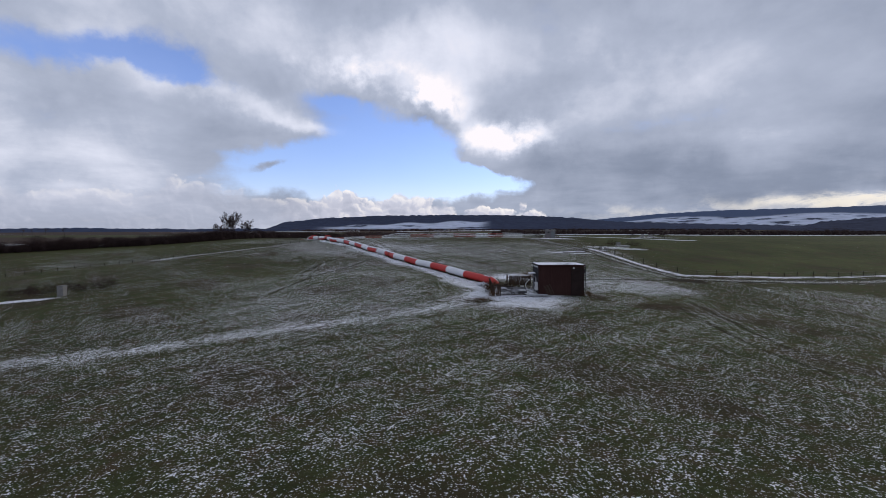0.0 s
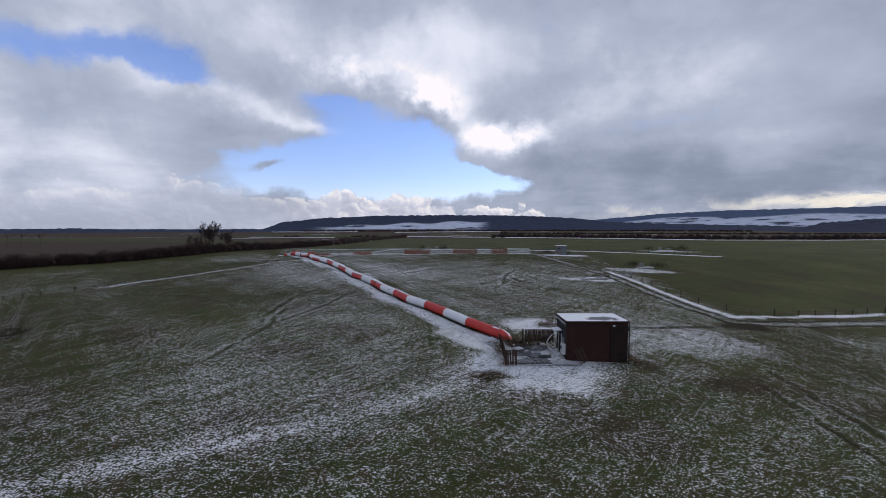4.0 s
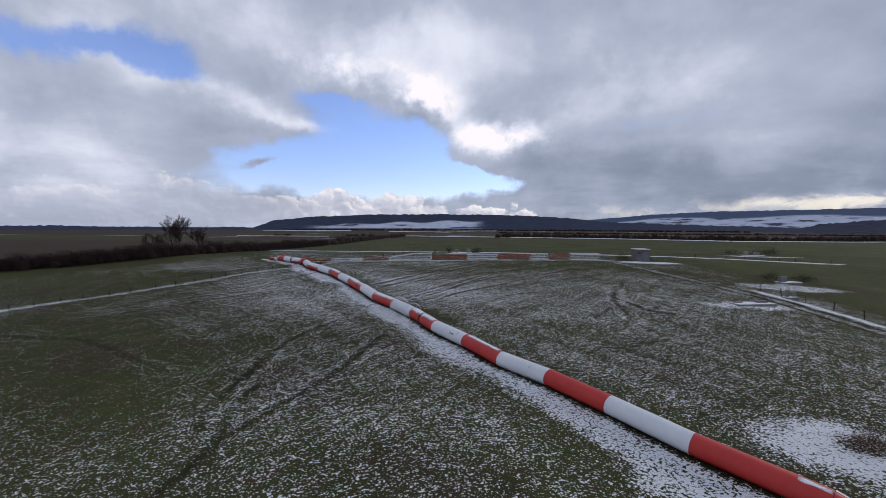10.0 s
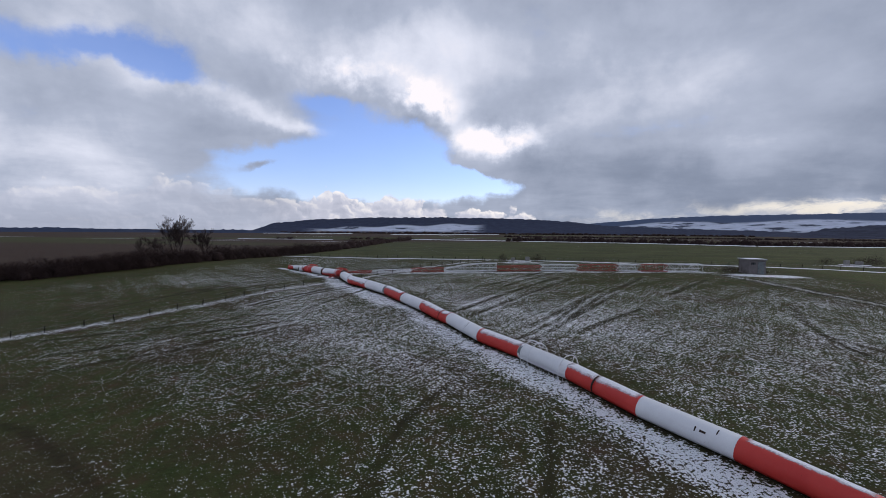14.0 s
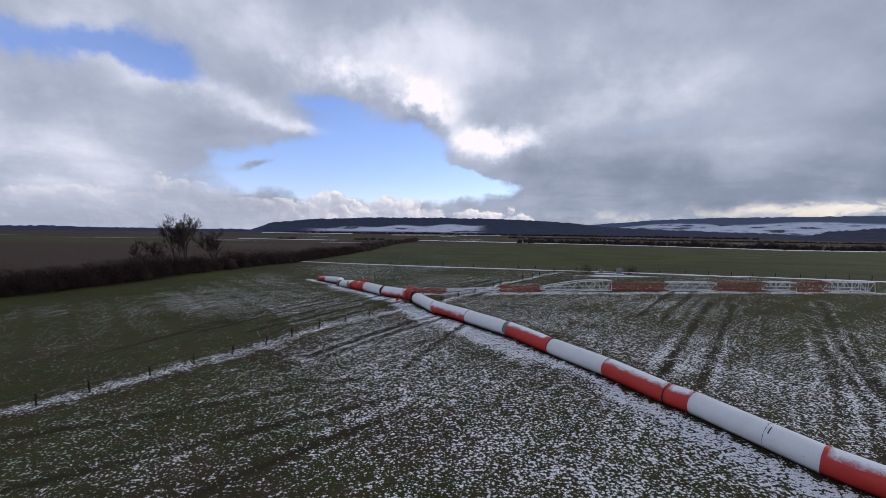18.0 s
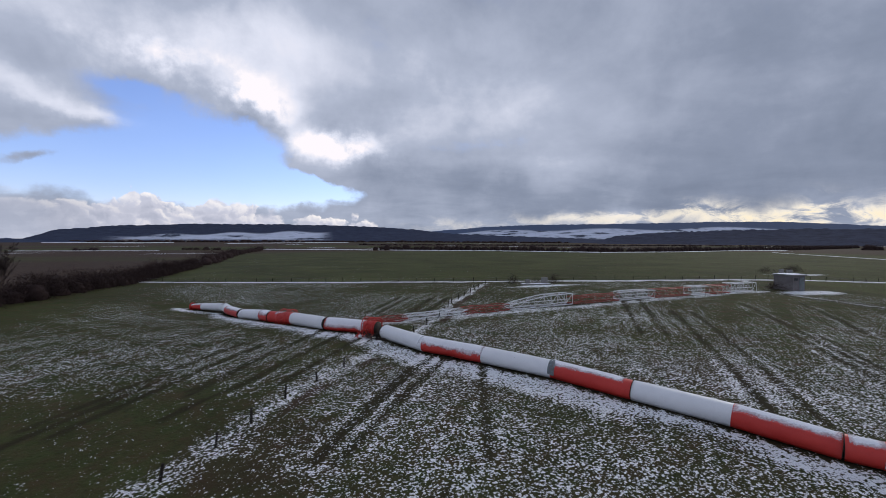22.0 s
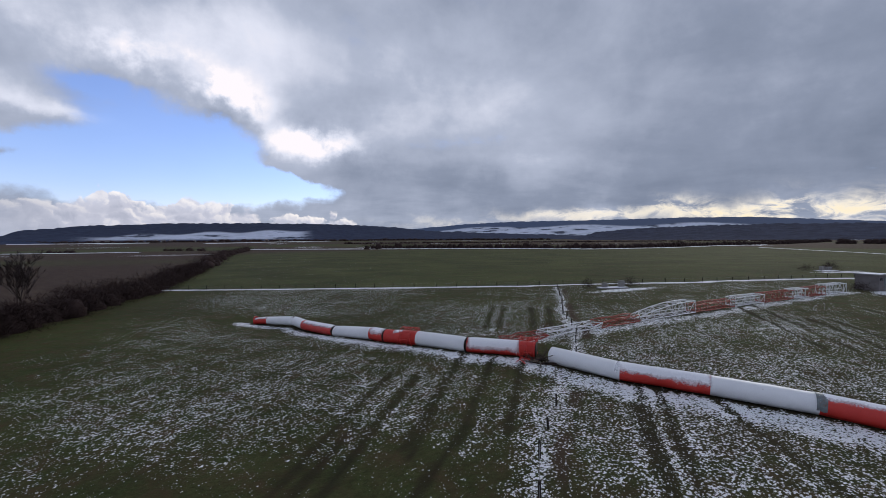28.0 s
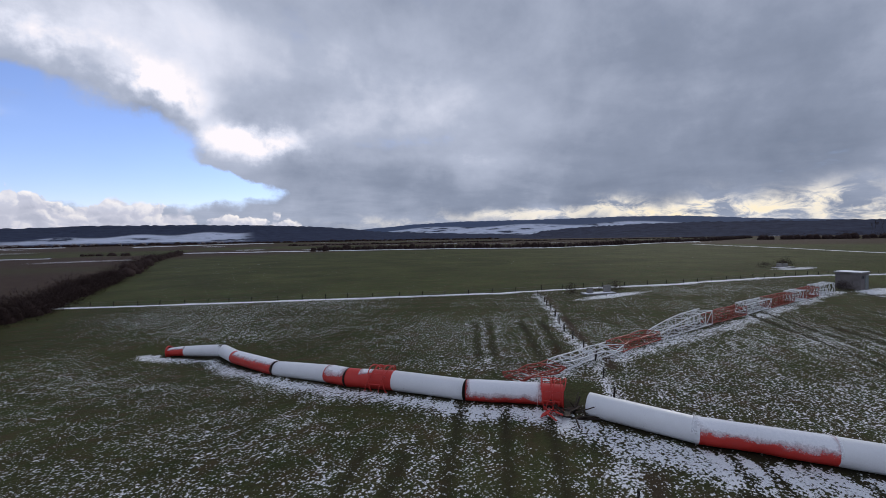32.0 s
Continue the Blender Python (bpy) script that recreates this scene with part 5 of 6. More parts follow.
cage(p2, run2, 4.55, 5.15, 0.88, M_WHITE, "bent white guard ring", 2, 14)
cage(p2, run2, 2.15, 2.4, 0.88, M_WHITE, "bent white guard ring", 1)
for s in (2.9, 3.5, 4.1):
    pts = run2(s - 0.05, s + 0.05, 0.05)
    part("collar", skin("collar", rings(pts, R_TUBE + 0.035, 0.96, 28), M_WHITE), p2)
lad = rod_mesh("ladder_bar", M_WHITE)
for o in (-0.05, 0.25):
    part("ladder_rail", lad, p2, along(run2(1.9, 5.4)[0] + Vector((-0.60 - o * 0.3, -0.40, -0.22 - o)), run2(1.9, 5.4)[-1] + Vector((-0.60 - o * 0.3, -0.40, -0.22 - o)), 0.022))
for i in range(11):
    q = run2(1.9, 5.4, 0.35)[min(i, 9)]
    part("ladder_rung", lad, p2, along(q + Vector((-0.59, -0.40, -0.17)), q + Vector((-0.67, -0.40, -0.47)), 0.014))

cage(p5, run5, 0.08, 0.95, 0.80, M_RED, "red guard cage at the open mouth", 3, 12, tilt=6)
cage(p6, run6, 4.35, 5.2, 0.78, M_RED, "bent red guard cage", 2, 9, tilt=10)
cage(p5, run5, 0.2, 0.7, 0.86, M_RED, "bent red guard ring", 2, 5, tilt=-20)
cage(p6, run6, 4.5, 5.3, 0.83, M_RED, "bent red guard ring", 2, 4, tilt=-24)
cage(p9, run9, 4.32, 4.45, 0.46, M_RED, "red end ring of the mast", 1, tilt=12)
part("end_ring", mesh_from("end_ring", *sweep([(0.42 * math.cos(k * 0.2618), 0.42 * math.sin(k * 0.2618), 0) for k in range(24)], 0.06, 8, True), M_RED, True), p9,
     Matrix.Translation(run9(4.3, 4.46)[-1]) @ (run9(4.3, 4.46)[-1] - run9(4.3, 4.46)[0]).to_track_quat("Z", "Y").to_matrix().to_4x4(), "heavy red end flange")


# ---- wreckage between the two halves of the tube ----
def twisted(at, n, reach, mat, label, seed, name="wreckage"):
    rndw = random.Random(seed)
    root = thing(name, (at[0], at[1], gz(*at)), label, "debris")
    me = rod_mesh("strut", mat)
    flat = boxy("torn_plate", (0.5, 0.35, 0.03), mat)
    for k in range(n):
        a = Vector((rndw.uniform(-reach, reach), rndw.uniform(-reach, reach), rndw.uniform(0.02, 0.35)))
        b = a + Vector((rndw.uniform(-0.9, 0.9), rndw.uniform(-0.9, 0.9), rndw.uniform(-0.25, 0.5)))
        b.z = max(b.z, 0.02)
        part("strut", me, root, along(a, b, rndw.uniform(0.02, 0.05)))
        if k % 3 == 0:
            part("torn_plate", flat, root, pose(a.x, a.y, a.z * 0.6 + 0.05, rndw.uniform(-40, 40), rndw.uniform(-40, 40), rndw.uniform(0, 180)))
    return root


twisted((-31.0, 114.8), 16, 0.5, M_RUST, "tangle of dark torn steel at the break", 5)
twisted((-31.9, 115.2), 4, 0.4, M_RED, "red steel scraps below the mouth of the tube", 6)


# ---- the fallen lattice mast ----
def lattice():
    root = thing("lattice_mast", (-31, 120.0, gz(-31, 120.0)), "fallen red and white steel lattice mast lying across the field", "mast")
    o = Vector((-31, 120.0, gz(-31, 120.0)))
    secs = [(-30.8, -27.2, "r", 0.22, 1.3), (-27.2, -21.6, "w", 0.32, 1.2), (-21.6, -16.9, "r", 0.46, 1.15), (-16.9, -9.2, "w", 0.85, 1.0), (-9.2, -2.6, "r", 0.70, 0.95),
            (-2.6, 3.0, "w", 0.88, 0.95), (3.0, 9.2, "r", 0.9, 0.95), (9.2, 12.6, "w", 0.98, 0.98), (12.6, 16.8, "r", 1.0, 1.0), (16.8, 22.3, "w", 1.15, 1.05)]
    me = {"r": rod_mesh("red_bar", M_RUSTRED, 5), "w": rod_mesh("white_bar", M_WHITE, 5)}
    rndl = random.Random(31)

    def at(x, k, h, w, lift=0.0):
        y = 119.4 + (x + 31) * 0.054
        dy, dz = ((-w / 2, 0.03), (w / 2, 0.03), (w / 2, h), (-w / 2, h))[k]
        return Vector((x, y + dy, gz(x, y + dy) + dz + lift + 0.03)) - o

    for n, (x0, x1, c, h, w) in enumerate(secs):
        bays = max(3, round((x1 - x0) / 0.95))
        messy = 0.08 if n < 3 else 0.03
        nodes = []
        for i in range(bays + 1):
            x = x0 + (x1 - x0) * i / bays
            hh = h
            if n == 3:
                hh = 0.4 + 0.72 * math.sin(min(1, (i / bays) * 1.25) * math.pi / 2)
            nodes.append([at(x, k, hh, w) + Vector((rndl.gauss(0, messy), rndl.gauss(0, messy), abs(rndl.gauss(0, messy)))) for k in range(4)])
        for k in range(4):
            for i in range(bays):
                part("chord", me[c], root, along(nodes[i][k], nodes[i + 1][k], 0.042))
        for i in range(bays + 1):
            for k in range(4):
                if rndl.random() > 0.06:
                    part("strut", me[c], root, along(nodes[i][k], nodes[i][(k + 1) % 4], 0.022))
        for i in range(bays):
            for k in range(4):
                a, b = (k, (k + 1) % 4) if (i + k) % 2 else ((k + 1) % 4, k)
                if rndl.random() > 0.06:
                    part("diagonal", me[c], root, along(nodes[i][a], nodes[i + 1][b], 0.024))
        if n > 2:
            part("ladder_rail", me[c], root, along((nodes[0][0] + nodes[0][1]) / 2 + Vector((0, 0, 0.45)), (nodes[-1][0] + nodes[-1][1]) / 2 + Vector((0, 0, 0.45)), 0.03))
    return root


lattice()

# ---- the tuning hut and its yard ----
def hut():
    zb = -0.12
    root = thing("hut", (11.35, 51.2, zb), "windowless dark brown equipment hut with a snowy flat roof", "hut", turn=-0.6)
    W, D, H = 5.42, 3.5, 3.62

    def wall(name, w, x, y, turn, mat, label=""):
        me = boxy(name, (w, 0.16, H + 0.5), mat, 0.006)
        return part(name, me, root, pose(x, y, H / 2 - 0.25 - 0.1, 0, 0, turn), label)

    front = wall("wall", W, W / 2, 0.08, 0, M_BROWN, "dark red-brown cladding")
    wall("wall", W, W / 2, D - 0.08, 0, M_BROWN)
    left = wall("wall", D - 0.33, 0.08, D / 2, 90, M_DARK, "blackish cladding")
    wall("wall", D - 0.33, W - 0.08, D / 2, 90, M_BROWN)
    seam = boxy("cladding_seam", (0.03, 0.006, H - 0.25), M_BROWN, 0)
    for k in range(1, 18):
        part("cladding_seam", seam, root, pose(W * k / 18, -0.003, H / 2 - 0.13))
    for k in range(1, 12):
        part("cladding_seam", boxy("dark_seam", (0.035, 0.02, H - 0.25), M_DARK, 0.004) if k == 1 else bpy.data.meshes["dark_seam"], root, pose(-0.008, D * k / 12, H / 2 - 0.13, 0, 0, 90))
    part("pilaster", boxy("pilaster", (1.5, 0.12, H - 0.3), M_DARKBROWN, 0.01), root, pose(W - 0.82, -0.06, H / 2 - 0.2))
    part("roof", boxy("roof", (W + 0.16, D + 0.16, 0.16), M_FELT, 0.02), root, pose(W / 2, D / 2, H - 0.1), "flat felt roof")
    for w, x, y, t in ((W + 0.22, W / 2, -0.1, 0), (W + 0.22, W / 2, D + 0.1, 0), (D + 0.18, -0.1, D / 2, 90), (D + 0.18, W + 0.1, D / 2, 90)):
        part("roof_edge", boxy("roof_edge", (w, 0.05, 0.2), M_BROWN if y < 0 else M_DARK, 0.01), root, pose(x, y, H - 0.08, 0, 0, t))
    # roof snow with a thawed patch
    n, verts, faces = 90, [], []
    for j in range(n + 1):
        for i in range(n + 1):
            x, y = -0.04 + (W + 0.08) * i / n, -0.04 + (D + 0.08) * j / n
            hole = math.hypot((x - 3.6) / 1.35, (y - 1.15) / 0.80) + 0.35 * noise.noise(Vector((x * 1.6, y * 1.6, 2))) + 0.40 * noise.noise(Vector((x * 4.5, y * 4.5, 5))) + 0.3 * noise.noise(Vector((x * 11, y * 11, 7)))
            thick = 0.055 * float(smooth(np.array(hole), 0.75, 1.25)) + 0.012 * noise.noise(Vector((x * 3, y * 3, 0)))
            verts.append((x, y, H - 0.035 + thick))
    for j in range(n):
        for i in range(n):
            a = j * (n + 1) + i
            faces.append((a, a + 1, a + n + 2, a + n + 1))
    me = mesh_from("roof_snow", verts, faces, M_SNOW, True)
    part("roof_snow", me, root, pose(0, 0, 0), "thin snow with a dark thawed patch")
    felt = boxy("roof_felt", (W, D, 0.02), M_FELT, 0)
    part("roof_felt", felt, root, pose(W / 2, D / 2, H - 0.018 + 0.0))
    # icicles and snow hanging on the west eaves
    ic = rod_mesh("icicle", M_SNOW, 5, 0.1)
    rh = random.Random(2)
    for k in range(16):
        part("icicle", ic, root, along((-0.13, 0.15 + k * 0.21, H - 0.18), (-0.13, 0.15 + k * 0.21, H - 0.28 - rh.uniform(0.02, 0.2)), 0.025))
    # door under a canopy on the west wall
    door = part("door", boxy("door", (0.95, 0.06, 2.05), M_POST, 0.01), root, pose(-0.03, 2.05, 1.1, 0, 0, 90), "dark steel door")
    part("door_handle", boxy("door_handle", (0.14, 0.04, 0.03), M_SHEET, 0.01), door, pose(-0.36, 0.05, -0.05))
    for x in (-0.51, 0.51):
        part("door_frame", boxy("door_frame", (0.07, 0.1, 2.1), M_SHEET, 0.01), door, pose(x, 0.0, 0.02))
    can = part("canopy", boxy("canopy", (0.75, 1.25, 0.07), M_SHEET, 0.01), root, pose(-0.42, 2.05, 2.42, 0, -6), "pale canopy with snow on it")
    part("canopy_snow", boxy("canopy_snow", (0.7, 1.2, 0.05), M_SNOW, 0.02), can, pose(0, 0, 0.058))
    for y in (1.5, 2.6):
        part("canopy_bracket", rod_mesh("canopy_bracket", M_SHEET), root, along((-0.02, y, 1.9), (-0.6, y, 2.38), 0.02))
    part("notice_board", boxy("notice_board", (0.5, 0.03, 1.5), M_CONC, 0.01), root, pose(-0.02, 1.12, 1.15, 0, 0, 90), "grey panel")
    # air unit
    ac = part("air_unit", boxy("air_unit", (0.34, 0.62, 0.92), M_PLASTIC, 0.03), root, pose(-0.22, 0.42, 1.05), "off-white air conditioning casing")
    part("grille", hoop("grille", 0.2, 0.012, M_DARK), ac, pose(-0.175, 0, 0.12, 0, 90))
    for r in (0.14, 0.08):
        part("grille_ring", hoop("grille_ring", r, 0.008, M_DARK), ac, pose(-0.176, 0, 0.12, 0, 90))
    part("air_unit_bracket", boxy("air_unit_bracket", (0.34, 0.5, 0.05), M_STEEL, 0.01), root, pose(-0.2, 0.42, 0.56))
    # lamp and rain pipe on the front
    lamp = part("flood_lamp", boxy("flood_lamp", (0.2, 0.12, 0.14), M_SHEET, 0.02), root, pose(W - 1.35, -0.27, H - 0.36, -25))
    part("lamp_arm", rod_mesh("lamp_arm", M_SHEET), root, along((W - 1.35, -0.1, H - 0.3), (W - 1.35, -0.26, H - 0.32), 0.02))
    part("rain_pipe", rod_mesh("rain_pipe", M_DARK, 8), root, along((W + 0.08, -0.08, 0.0), (W + 0.08, -0.08, H - 0.15), 0.05))
    part("vent_box", boxy("vent_box", (0.2, 0.3, 0.4), M_DARK, 0.02), root, pose(W + 0.1, 0.25, H - 0.75))


hut()


def board_fence(name, a, b, height, label, seed, lean=0.0, gappy=0.05):
    """Upright slats on two rails between posts."""
    a, b = Vector(a), Vector(b)
    d = b - a
    root = thing(name, (a.x, a.y, gz(a.x, a.y)), label, "fence", turn=math.degrees(math.atan2(d.y, d.x)))
    rf = random.Random(seed)
    slat, post = boxy("slat", (0.112, 0.022, height), M_WOOD, 0.004), boxy("post", (0.11, 0.11, height + 0.15), M_WOOD, 0.01)
    rail = boxy("rail", (1, 0.05, 0.08), M_WOOD, 0.005)
    n = int(d.length / 0.125)
    z0 = gz(a.x, a.y)

    def zat(s):
        p = a + d.normalized() * s
        return gz(p.x, p.y) - z0

    for k in range(n):
        if rf.random() < gappy:
            continue
        s = (k + 0.5) * d.length / n
        part("slat", slat, root, pose(s, 0, zat(s) + height / 2 + 0.05, lean + rf.gauss(0, 2.0), rf.gauss(0, 1.6), 0))
    m = max(2, int(d.length / 1.9) + 1)
    for k in range(m):
        s = d.length * k / (m - 1)
        part("post", post, root, pose(s, 0.08, zat(s) + height / 2, lean))
    for h in (0.3, height - 0.25):
        za, zb = zat(0), zat(d.length)
        part("rail", rail, root, Matrix.Translation((d.length / 2, 0.04, (za + zb) / 2 + h)) @ pose(0, 0, 0, 0, -math.degrees(math.atan2(zb - za, d.length))) @ Matrix.Diagonal((d.length, 1, 1, 1)))
    return root


board_fence("board_fence", (5.75, 49.7), (5.88, 53.9), 1.3, "weathered brown slatted yard fence beside the broken tube foot", 1, -5, 0.01)
board_fence("board_fence", (8.25, 55.7), (11.3, 55.75), 1.25, "weathered brown slatted fence behind the yard", 2, 3, 0.1)
board_fence("board_fence", (5.75, 49.65), (6.6, 49.6), 1.3, "short weathered slatted return of the yard fence", 4, -2, 0.02)


def slat_deck():
    """A fence panel lying flat, snow between its slats."""
    root = thing("fallen_fence", (6.75, 49.6, gz(6.75, 49.6) + 0.06), "slatted fence panel lying flat with snow between the slats", "fence", turn=3)
    part("snow_bed", boxy("snow_bed", (3.0, 2.1, 0.06), M_SNOW, 0.02), root, pose(1.5, 1.05, 0.02))
    slat = boxy("deck_slat", (0.06, 2.1, 0.03), M_POST, 0.004)
    rd = random.Random(12)
    for k in range(25):
        part("slat", slat, root, pose(0.06 + 0.12 * k, 1.05 + rd.gauss(0, 0.02), 0.07, 0, rd.gauss(0, 3), rd.gauss(0, 0.8)))
    rail = boxy("deck_rail", (3.0, 0.07, 0.03), M_POST, 0.004)
    for y in (0.3, 1.8):
        part("rail", rail, root, pose(1.5, y, 0.0885))


slat_deck()


def sheet(at, size, turn, tilt, label, ribs=14):
    """A corrugated sheet lying on the yard."""
    verts, faces, n = [], [], ribs * 4
    for i in range(n + 1):
        x = size[0] * (i / n - 0.5)
        z = 0.018 * math.sin(2 * math.pi * i / 4)
        for y, dz in ((-size[1] / 2, 0), (size[1] / 2, 0), (size[1] / 2, -0.006), (-size[1] / 2, -0.006)):
            verts.append((x, y, z + dz))
    for i in range(n):
        for k in range(4):
            a, b = i * 4 + k, i * 4 + (k + 1) % 4
            faces.append((a, a + 4, b + 4, b))
    ob = new("corrugated_sheet", mesh_from("corrugated_sheet", verts, faces, M_SHEET))
    ob.matrix_basis = pose(at[0], at[1], gz(*at) + 0.12 + abs(math.sin(radians(tilt))) * size[1] / 2, tilt, 0, turn)
    return tagged(ob, label, "metal sheet", "loose sheets in the yard")


sheet((11.0, 50.25), (2.5, 0.95), -5, 3, "pale corrugated sheet lying by the hut under snow")
sheet((4.9, 55.7), (1.3, 0.9), 20, 12, "pale corrugated scrap beside the tube", 8)
sheet((7.4, 53.4), (1.0, 0.6), 35, 10, "bent pale metal panel in the yard", 6)


def dish():
    root = thing("satellite_dish", (9.67, 52.16, gz(9.67, 52.16) + 0.10), "white satellite dish lying face up on the ground", "dish")
    verts, faces = [(0, 0, 0)], []
    for j in range(1, 7):
        for k in range(28):
            r, a = 0.48 * j / 6, 2 * math.pi * k / 28
            verts.append((r * math.cos(a), r * math.sin(a), 0.55 * r * r))
    faces = [(0, 1 + k, 1 + (k + 1) % 28) for k in range(28)]
    for j in range(5):
        for k in range(28):
            a, b = 1 + j * 28 + k, 1 + j * 28 + (k + 1) % 28
            faces.append((a, a + 28, b + 28, b))
    part("bowl", mesh_from("bowl", verts, faces, M_PLASTIC, True), root, pose(0, 0, 0.02, 6, -4))
    part("rim", hoop("rim", 0.48, 0.018, M_PLASTIC), root, pose(0, 0, 0.147, 6, -4))
    part("feed_arm", rod_mesh("feed_arm", M_STEEL), root, along((0.4, 0, 0.12), (0.1, 0.05, 0.42), 0.015))


dish()


def pallet():
    root = thing("pallet", (12.75, 50.55, gz(12.75, 50.55)), "weathered wooden crate side leaning askew against the hut wall", "pallet", turn=24)
    board = boxy("board", (0.92, 0.022, 0.055), M_WOOD, 0.004)
    beam = boxy("beam", (0.06, 0.06, 1.35), M_WOOD, 0.006)
    tip = pose(0, 0, 0, -24, -14)
    for k in range(10):
        part("board", board, root, tip @ pose(0, -0.042, 0.1 + 0.13 * k))
    for x in (-0.42, 0, 0.42):
        part("beam", beam, root, tip @ pose(x, 0.0, 0.68))


pallet()


def pipe(name, label, pts, r, mat):
    base = Vector((pts[0][0], pts[0][1], gz(pts[0][0], pts[0][1])))
    world = [Vector((x, y, gz(x, y) + h)) - base for x, y, h in pts]
    ob = new(name, mesh_from(name, *sweep(world, r, 8), mat, True))
    ob.matrix_basis = Matrix.Translation(base)
    return tagged(ob, label, "pipe")


pipe("stand_pipe", "bent white pipe sticking up in the yard", [(10.5, 54.9, 0.0), (10.5, 54.9, 0.35), (10.62, 54.97, 0.55), (11.1, 55.25, 0.95)], 0.05, M_PLASTIC)
for k, pts in enumerate(([(6.4, 52.6, 0.05), (7.6, 53.6, 0.1), (9.0, 53.9, 0.05)], [(6.2, 54.2, 0.3), (7.2, 53.0, 0.2), (8.6, 50.6, 0.05)], [(8.3, 52.3, 0.05), (9.2, 50.4, 0.08), (9.6, 49.2, 0.05)], [(8.6, 52.5, 0.04), (9.8, 50.8, 0.06), (10.4, 49.3, 0.04)])):
    pipe("loose_cable", "dark cable trailing over the snowy yard", pts, 0.022, M_RUST)
twisted((5.6, 55.0), 14, 0.7, M_SHEET, "splintered pale battens beside the torn tube end", 8)
twisted((7.6, 54.6), 22, 1.0, M_RUST, "heap of dark twisted steel at the foot of the tube", 9)
rnd = random.Random(77)
for k in range(13):
    x, y = rnd.uniform(6.4, 10.8), rnd.uniform(51.2, 55.2)
    ob = new("rubble", boxy("rubble", (rnd.uniform(0.15, 0.5), rnd.uniform(0.12, 0.3), rnd.uniform(0.05, 0.14)), (M_PLASTIC, M_CONC, M_SHEET)[k % 3], 0.015))
    ob.matrix_basis = pose(x, y, gz(x, y) + 0.05, rnd.uniform(-12, 12), rnd.uniform(-12, 12), rnd.uniform(0, 180))
    tagged(ob, ("off-white insulator fragment lying in the yard", "grey concrete fragment lying in the yard", "pale metal fragment lying in the yard")[k % 3], "rubble", "fragments in the yard")
slab = new("yard_slab", boxy("yard_slab", (3.4, 3.2, 0.3), M_SLAB, 0.03))
slab.matrix_basis = pose(8.6, 53.3, gz(8.6, 53.3) - 0.10, 2.5, 0, -8)
tagged(slab, "wet dark concrete footing of the mast", "footing")

# dry weeds round the hut
for k, (x, y, sx, sy, sz, n) in enumerate(((4.2, 47.4, 1.7, 0.9, 0.55, 1300), (5.6, 49.6, 0.5, 0.6, 0.9, 260), (5.5, 52.6, 0.5, 2.2, 1.1, 520), (12.2, 61.1, 1.7, 1.0, 0.9, 900), (9.6, 56.1, 2.6, 0.4, 0.9, 700), (6.6, 54.9, 0.7, 1.0, 0.9, 500), (17.4, 51.4, 0.5, 1.4, 0.6, 500), (24, 47.2, 2.6, 1.3, 0.25, 500), (16.9, 50.5, 0.9, 0.6, 0.8, 300),
                                        (18.8, 47.6, 1.4, 0.9, 0.4, 240), (22.5, 48.5, 1.5, 1.0, 0.35, 220), (9.0, 55.4, 0.6, 0.5, 0.8, 160), (36.8, 64.0, 2.2, 0.8, 0.4, 260))):
    bush((x, y), (sx, sy, sz), n, M_REED, "clump of dry brown weeds in the snow", 40 + k, "dry_weeds")


# ---- fences of dark stakes and wire ----
def stake_fence(name, line, spacing, height, label, seed, start=0.0, lo=-1e9):
    rf = random.Random(seed)
    root = thing(name, (line[0][0], line[0][1], gz(*line[0])), label, "fence")
    o = Vector((line[0][0], line[0][1], gz(*line[0])))
    stake = rod_mesh("stake", M_POST, 7, 0.8)
    flat_line = [Vector((x, y, 0)) for x, y in line]
    lens = lengths(flat_line)
    s, tops = start, []
    while s < lens[-1]:
        p = tube_point(flat_line, lens, s)
        foot = Vector((p.x, p.y, gz(p.x, p.y) - 0.1)) - o
        tip = foot + Vector((rf.gauss(0, 0.05), rf.gauss(0, 0.05), height * rf.uniform(0.85, 1.15) + 0.1))
        part("stake", stake, root, along(foot, tip, rf.uniform(0.045, 0.065)))
        tops.append(tip)
        s += spacing * rf.uniform(0.85, 1.15)
    wire = rod_mesh("wire", M_WIRE, 4)
    for a, b in zip(tops, tops[1:]):
        for drop in (0.1, 0.4):
            part("wire", wire, root, along(a - Vector((0, 0, drop)), b - Vector((0, 0, drop)), 0.006))
    return root


stake_fence("stake_fence", FENCE_A[:8], 2.35, 0.62, "line of dark wooden stakes with wire in snowy grass", 1)
stake_fence("stake_fence", FENCE_A[8:], 2.6, 0.6, "line of dark wooden stakes climbing to the far fence", 2, 0.0)
stake_fence("stake_fence", FENCE_B, 3.2, 0.7, "long stake fence along the edge of the green field", 3)
stake_fence("stake_fence", [(33.4, 96), (35.2, 80.1), (36.8, 72), (40, 69.5), (47, 70.5), (78, 79.5), (110, 87.5)], 3.4, 0.9, "stake fence beside the snowy lane", 4)

